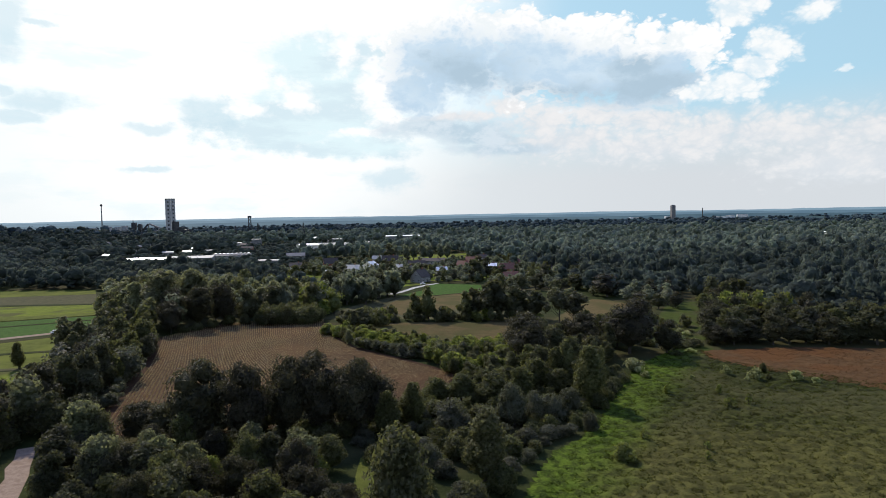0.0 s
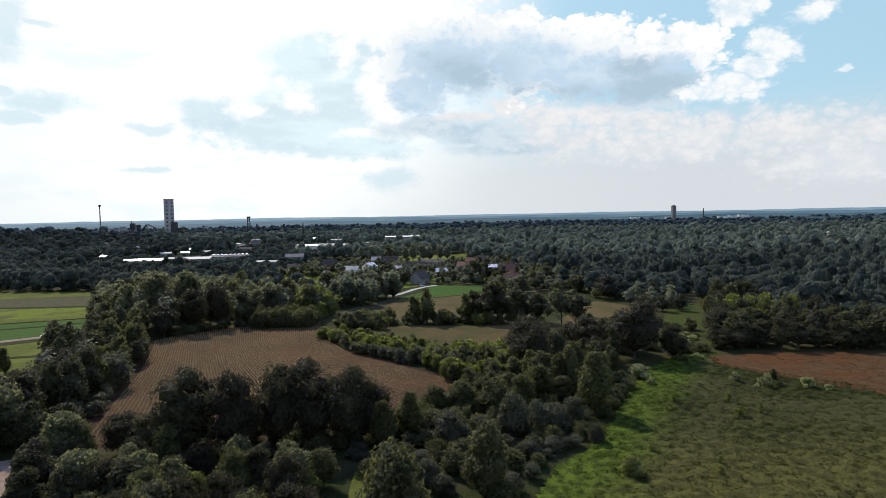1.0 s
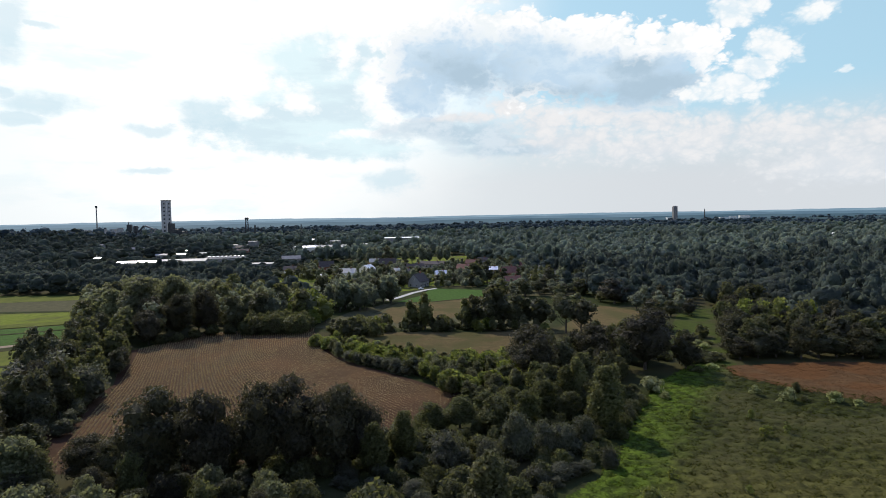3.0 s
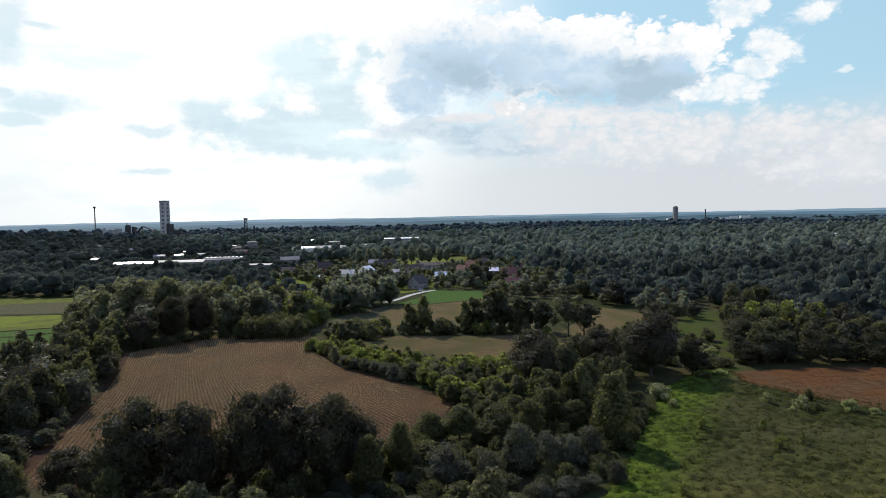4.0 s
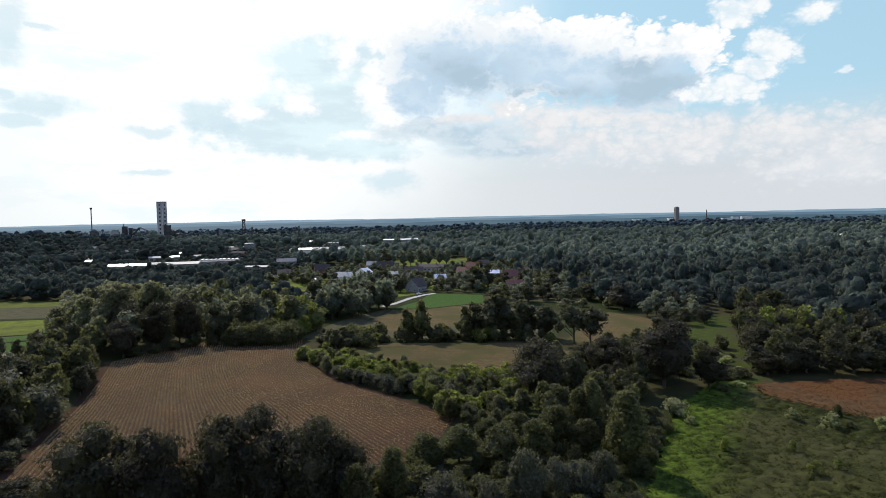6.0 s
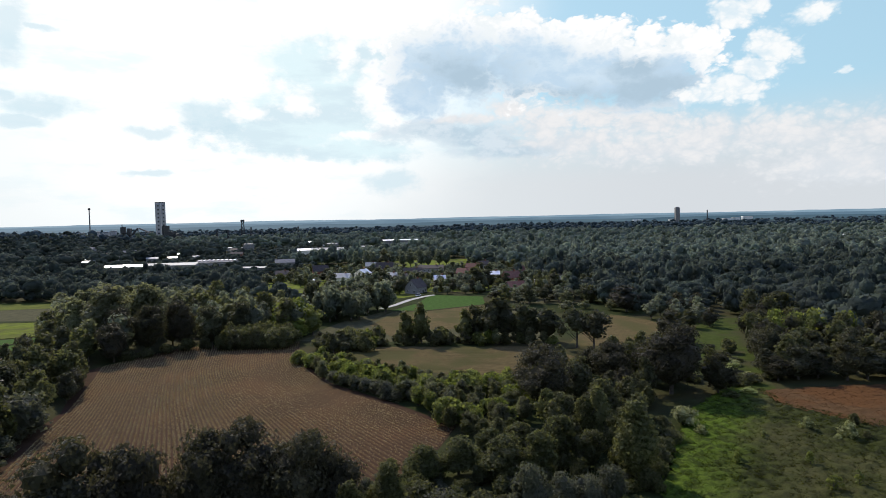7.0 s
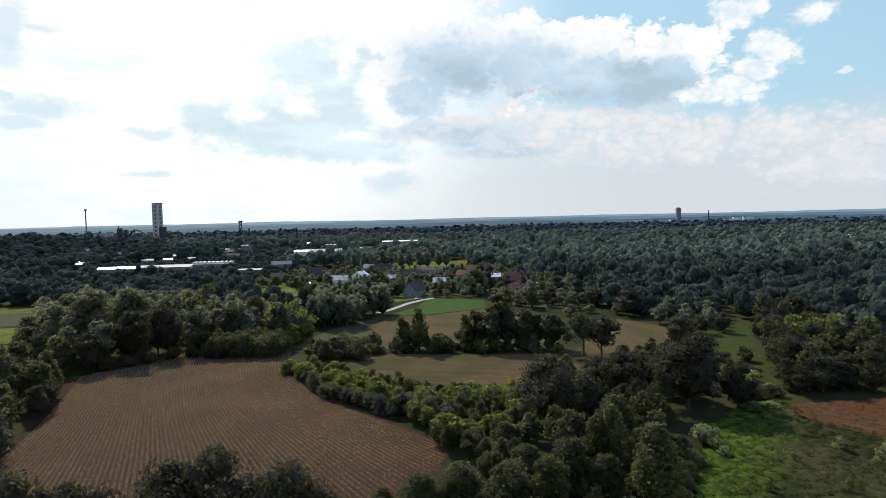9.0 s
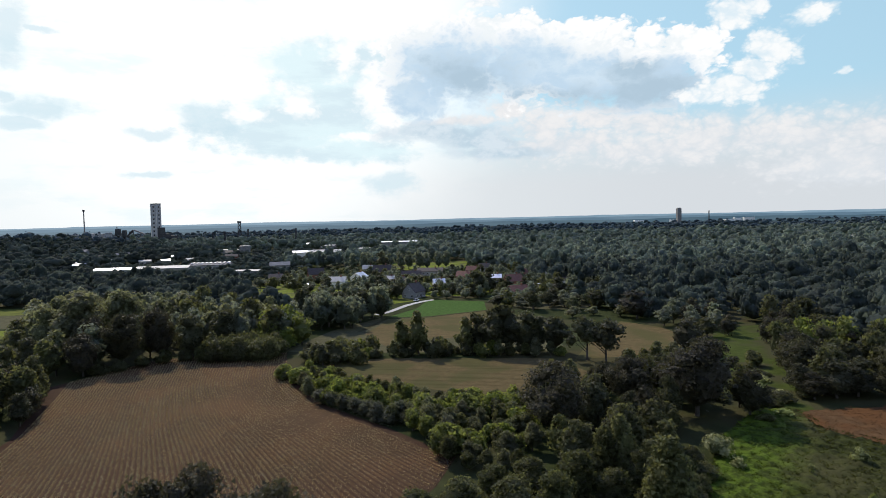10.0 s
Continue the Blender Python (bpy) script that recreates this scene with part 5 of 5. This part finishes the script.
def sloped(name, p0, p1, w, h, mat, parent):
    """A straight covered gallery from one point to another."""
    p0, p1 = Vector(p0), Vector(p1)
    d = p1 - p0
    ob = part(name, box(0, -w / 2, -h / 2, d.length, w / 2, h / 2, None, 0.15), mat, parent)
    ob.matrix_basis = Matrix.Translation(p0) @ d.to_track_quat("X", "Z").to_matrix().to_4x4()
    return ob


def coal_bunker():
    ob = tagged(new("coal_bunker"), "dark coal bunkers on legs with a sloping conveyor", "building")
    ob.matrix_basis = pose(-648, 1290, 0, 0, 0, 5)
    for x, w, top in ((-5, 9, 45), (7, 7, 42)):
        part("bunker", box(x - w / 2, -4, top - 12, x + w / 2, 4, top, None, 0.2), DARK_STEEL, ob)
        part("hopper", tri_mesh("hopper", *limb((x, 0, top - 12.2), (x, 0, top - 17), w * 0.6, 1.2, 4), DARK_STEEL), None, ob)
        part("railing", box(x - w / 2 + 0.5, -3.5, top + 0.05, x + w / 2 - 0.5, 3.5, top + 1.2), DARK_STEEL, ob)
        for sx in (-1, 1):
            for sy in (-3, 3):
                part("leg", box(x + sx * w * 0.42 - 0.4, sy - 0.4, 0, x + sx * w * 0.42 + 0.4, sy + 0.4, top - 12.1), DARK_STEEL, ob)
    part("pipe", tri_mesh("pipe", *limb((-7, 0, 45), (-7, 0, 51), 0.8, 0.8, 8), DARK_STEEL), None, ob)
    sloped("conveyor", (12, 0, 30), (24, 0, 43), 3, 3, DARK_STEEL, ob)
    sloped("conveyor", (26, 0, 43), (62, 0, 27), 3.4, 3, CONCRETE, ob)
    for x, z in ((24, 41), (38, 36), (50, 30)):
        part("trestle", box(x - 0.5, -1.5, 0, x + 0.5, 1.5, z), DARK_STEEL, ob)
    return ob


coal_bunker()
works_block("screening_plant", "grey screening plant beside the winding tower", -596, 1292, (("hall", (-12, -8, 0, 12, 8, 29)), ("annex", (-24, -6, 0, -12.3, 6, 22)), ("roof_house", (-6, -5, 29.2, 4, 5, 33))), CONCRETE)
for x, y, w, h in ((-712, 1296, 11, 37), (-693, 1300, 9, 36), (-676, 1296, 8, 38), (-748, 1300, 12, 35)):
    works_block("pit_building", "pale pit building above dark trees", x, y, (("body", (-w / 2, -6, 0, w / 2, 6, h)), ("roof", (-w / 2 - 0.6, -6.6, h, w / 2 + 0.6, 6.6, h + 1.2))), PALE_CONCRETE)
works_block("far_tower_block", "far grey tower above the woods", 939, 2494, (("shaft", (-8, -7, 0, 8, 7, 73)), ("cap", (-5, -4, 73, 5, 4, 75.5)), ("foot", (-20, -8, 0, 20, 8, 20))), CONCRETE)
works_block("far_chimney", "thin far chimney above the woods", 1105, 2600, (("chimney_shaft", (-1.6, -1.6, 0, 1.6, 1.6, 62)), ("rim", (-2.0, -2.0, 60, 2.0, 2.0, 61))), DARK_STEEL)
for x, y, w, h in ((1180, 2560, 60, 24), (1000, 2700, 40, 26), (1420, 2900, 50, 28), (860, 2750, 40, 25), (1300, 2760, 30, 27)):
    works_block("far_building", "pale far building among woods", x, y, (("body", (-w / 2, -8, 0, w / 2, 8, h)), ("roof", (-w / 2 - 1, -9, h, w / 2 + 1, 9, h + 1))), WHITE_ROOF)


def car(name, label, x, y, turn, paint):
    """A small hatchback."""
    ob = tagged(new(name), label, "car")
    ob.matrix_basis = pose(x, y, 0.1, 0, 0, turn)
    part("body", box(-2.0, -0.85, 0.32, 2.0, 0.85, 0.95, None, 0.12), paint, ob)
    bm = box(-1.5, -0.75, 0.96, 1.0, 0.75, 1.48)
    for v in bm.verts:
        if v.co.z > 1.2:
            v.co.x, v.co.y = v.co.x * 0.72, v.co.y * 0.86
    part("cabin", bm, GLASS, ob, "dark glazed cabin")
    part("roof", box(-1.06, -0.63, 1.485, 0.70, 0.63, 1.53, None, 0.02), paint, ob)
    for wx in (-1.25, 1.25):
        for wy in (-0.86, 0.86):
            w = part("wheel", tri_mesh("wheel", *joined([limb((wx, wy - 0.1, 0.32), (wx, wy + 0.1, 0.32), 0.32, 0.32, 12), limb((wx, wy + 0.1, 0.32), (wx, wy + 0.11, 0.32), 0.32, 0.01, 12), limb((wx, wy - 0.11, 0.32), (wx, wy - 0.1, 0.32), 0.01, 0.32, 12)]), DARK_STEEL), None, ob)
    return ob


car("car", "small white car on a farm track", -175, 271.5, 40, WHITE_PAINT)
car("car", "small white car on the village lane", -15.5, 440, 52, WHITE_PAINT)
# village green, avenue and garden trees
patch("village_gardens", [(-150, 520), (-60, 500), (-6, 462), (60, 462), (112, 500), (118, 600), (40, 650), (-80, 660), (-140, 620)], 0.03, PASTURE, "sunlit gardens and grass between houses", "lawn")
patch("village_green", [(-70, 680), (22, 680), (34, 790), (-60, 780)], 0.06, PASTURE, "sunlit village green behind an avenue")
patch("garden_lawn", [(-160, 500), (-96, 470), (-84, 512), (-150, 538)], 0.06, PASTURE, "sunlit garden lawns", "lawn")
patch("house_lawn", [(-30, 430), (-12, 446), (-16, 478), (-36, 470)], 0.06, PASTURE, "lawn in front of a house", "lawn")
patch("east_lawn", [(58, 520), (110, 520), (112, 534), (60, 536)], 0.06, PASTURE, "lawn beside the eastern houses", "lawn")
patch("orchard_grass", [(30, 400), (76, 392), (110, 440), (60, 452), (30, 440)], 0.06, FALLOW, "rough garden grass", "lawn")
patch("pink_field", [(310, 640), (460, 660), (560, 700), (330, 668)], 0.06, STUBBLE, "narrow brown field in the eastern woods")
for i in range(11):
    plant("garden", -92 + 9.6 * i + (i % 2) * 2, 690 - (i % 3) * 5, 18 + (i % 4), 11.5, "avenue trees at the village green")
HOMES = ((-81, 535), (-67, 557), (-70, 640), (-54, 612), (-18, 460), (-26, 580), (-10, 592), (-2, 519), (40, 520), (53, 510), (50, 458), (66, 489), (82, 548), (-114, 612), (18, 556), (-140, 575), (-42, 548), (-30, 528), (28, 604), (66, 566), (98, 530))
rng = np.random.default_rng(77)
for x, y in scatter([(-150, 545), (-92, 500), (-36, 440), (-6, 452), (30, 440), (60, 420), (120, 480), (125, 560), (60, 630), (-60, 635), (-130, 640)], 10.5, rng, 0.45):
    if all(not (abs(x - a) < 8 + (b - y) * 0.05 and -9 < b - y < 17) for a, b in HOMES):
        plant(("garden", "alder", "garden", "shrub", "garden")[int(rng.integers(0, 5))], float(x), float(y), float(rng.uniform(4.5, 11)), float(rng.uniform(6, 10)), "garden trees of the village")
for x, y, h, w in ((-58, 515, 11, 9), (-44, 505, 12, 10), (25, 470, 16, 13), (33, 476, 14, 11), (56, 440, 11, 11), (74, 446, 13, 13), (12, 470, 5, 7), (2, 472, 5, 7), (18, 463, 5, 7), (-60, 668, 20, 14)):
    plant("garden" if h < 12 else "alder", x, y, h, w, "garden trees of the village")
wood([(28, 398), (110, 388), (125, 440), (80, 452), (40, 442)], 11, "garden alder shrub garden", 5, 10, "garden trees of the village", 32)
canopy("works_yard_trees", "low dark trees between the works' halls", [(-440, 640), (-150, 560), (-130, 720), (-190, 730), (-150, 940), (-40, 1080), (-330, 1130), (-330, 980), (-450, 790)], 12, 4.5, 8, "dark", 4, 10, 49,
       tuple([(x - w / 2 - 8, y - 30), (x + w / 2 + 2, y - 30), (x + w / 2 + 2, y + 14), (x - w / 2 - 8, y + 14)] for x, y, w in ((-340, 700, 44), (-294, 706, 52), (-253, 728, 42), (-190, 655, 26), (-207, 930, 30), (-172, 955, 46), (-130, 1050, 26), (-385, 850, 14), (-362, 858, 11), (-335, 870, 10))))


def tufts(name, label, poly, count, size, mat, seed, low, high):
    """Grass tussocks: bunches of blades."""
    rng = np.random.default_rng(seed)
    a = np.array(poly)
    p = rng.uniform(a.min(0), a.max(0), (count * 3, 2))
    p = p[inside_many(p, poly)][:count]
    n = len(p)
    vs = []
    for k in range(3):
        ang = rng.uniform(0, 6.28, n)
        s = size * rng.uniform(0.5, 1.5, n)
        base = np.column_stack([p + rng.normal(0, size * 0.4, (n, 2)), rng.uniform(low, high, n)])
        side = np.column_stack([np.cos(ang), np.sin(ang), np.zeros(n)]) * (s * 0.35)[:, None]
        tip = base + np.column_stack([rng.normal(0, 1.0, n) * s, rng.normal(0, 1.0, n) * s, s * 0.62])
        vs.append(np.stack([base - side, base + side, tip], 1).reshape(-1, 3))
    v = np.concatenate(vs)
    return tagged(new(name, tri_mesh(name, v, np.arange(len(v)).reshape(-1, 3), mat)), label, "grass", kind="stuff")


tufts("meadow_grass", "tussocks of meadow grass", [(8, 90), (62, 196), (82, 216), (92, 216), (91, 200), (150, 146), (150, 90)], 28000, 0.36, BLADES, 5, 0.15, 0.5)
tufts("crop_stalks", "ears and stalks of the ripe crop", CORN, 18000, 0.26, LEAF["straw"], 6, 0.3, 0.5)

wood([(-62, 126), (-16, 126), (0, 122), (14, 112), (22, 128), (34, 142), (45, 166), (30, 170), (4, 158), (-6, 170), (-16, 148), (-60, 137)], 4.8, "shrub willow shrub", 2.2, 4.2, "undergrowth of the wood strip", 33, (), 1)
wood([(84, 206), (90, 216), (98, 238), (104, 258), (98, 258), (84, 226), (76, 204)], 5.5, "shrub elder shrub", 1.5, 2.8, "shrubs along the grassy lane", 34)
for i in range(20):
    plant("alder" if i % 3 else "oak", 101 + 6.6 * i, 224 + 1.5 * (i % 3) - 0.5 * i, 7.5 + 1.1 * ((i * 3) % 5), 9.5, "trees at the edge of the ripe field", 1)
for x, y, h, w in ((-99, 142, 14, 11), (-108, 132, 15, 12), (-98, 117, 13, 9), (-106, 152, 13, 10), (-92, 139, 11, 8), (-77, 125, 13, 10), (-61, 104, 13, 9), (-52, 104, 11.5, 9), (-73, 112, 12, 9), (-88, 146, 9, 8)):
    plant("ash" if h > 12 else "alder", x, y, h, w, "trees beside the dirt track")
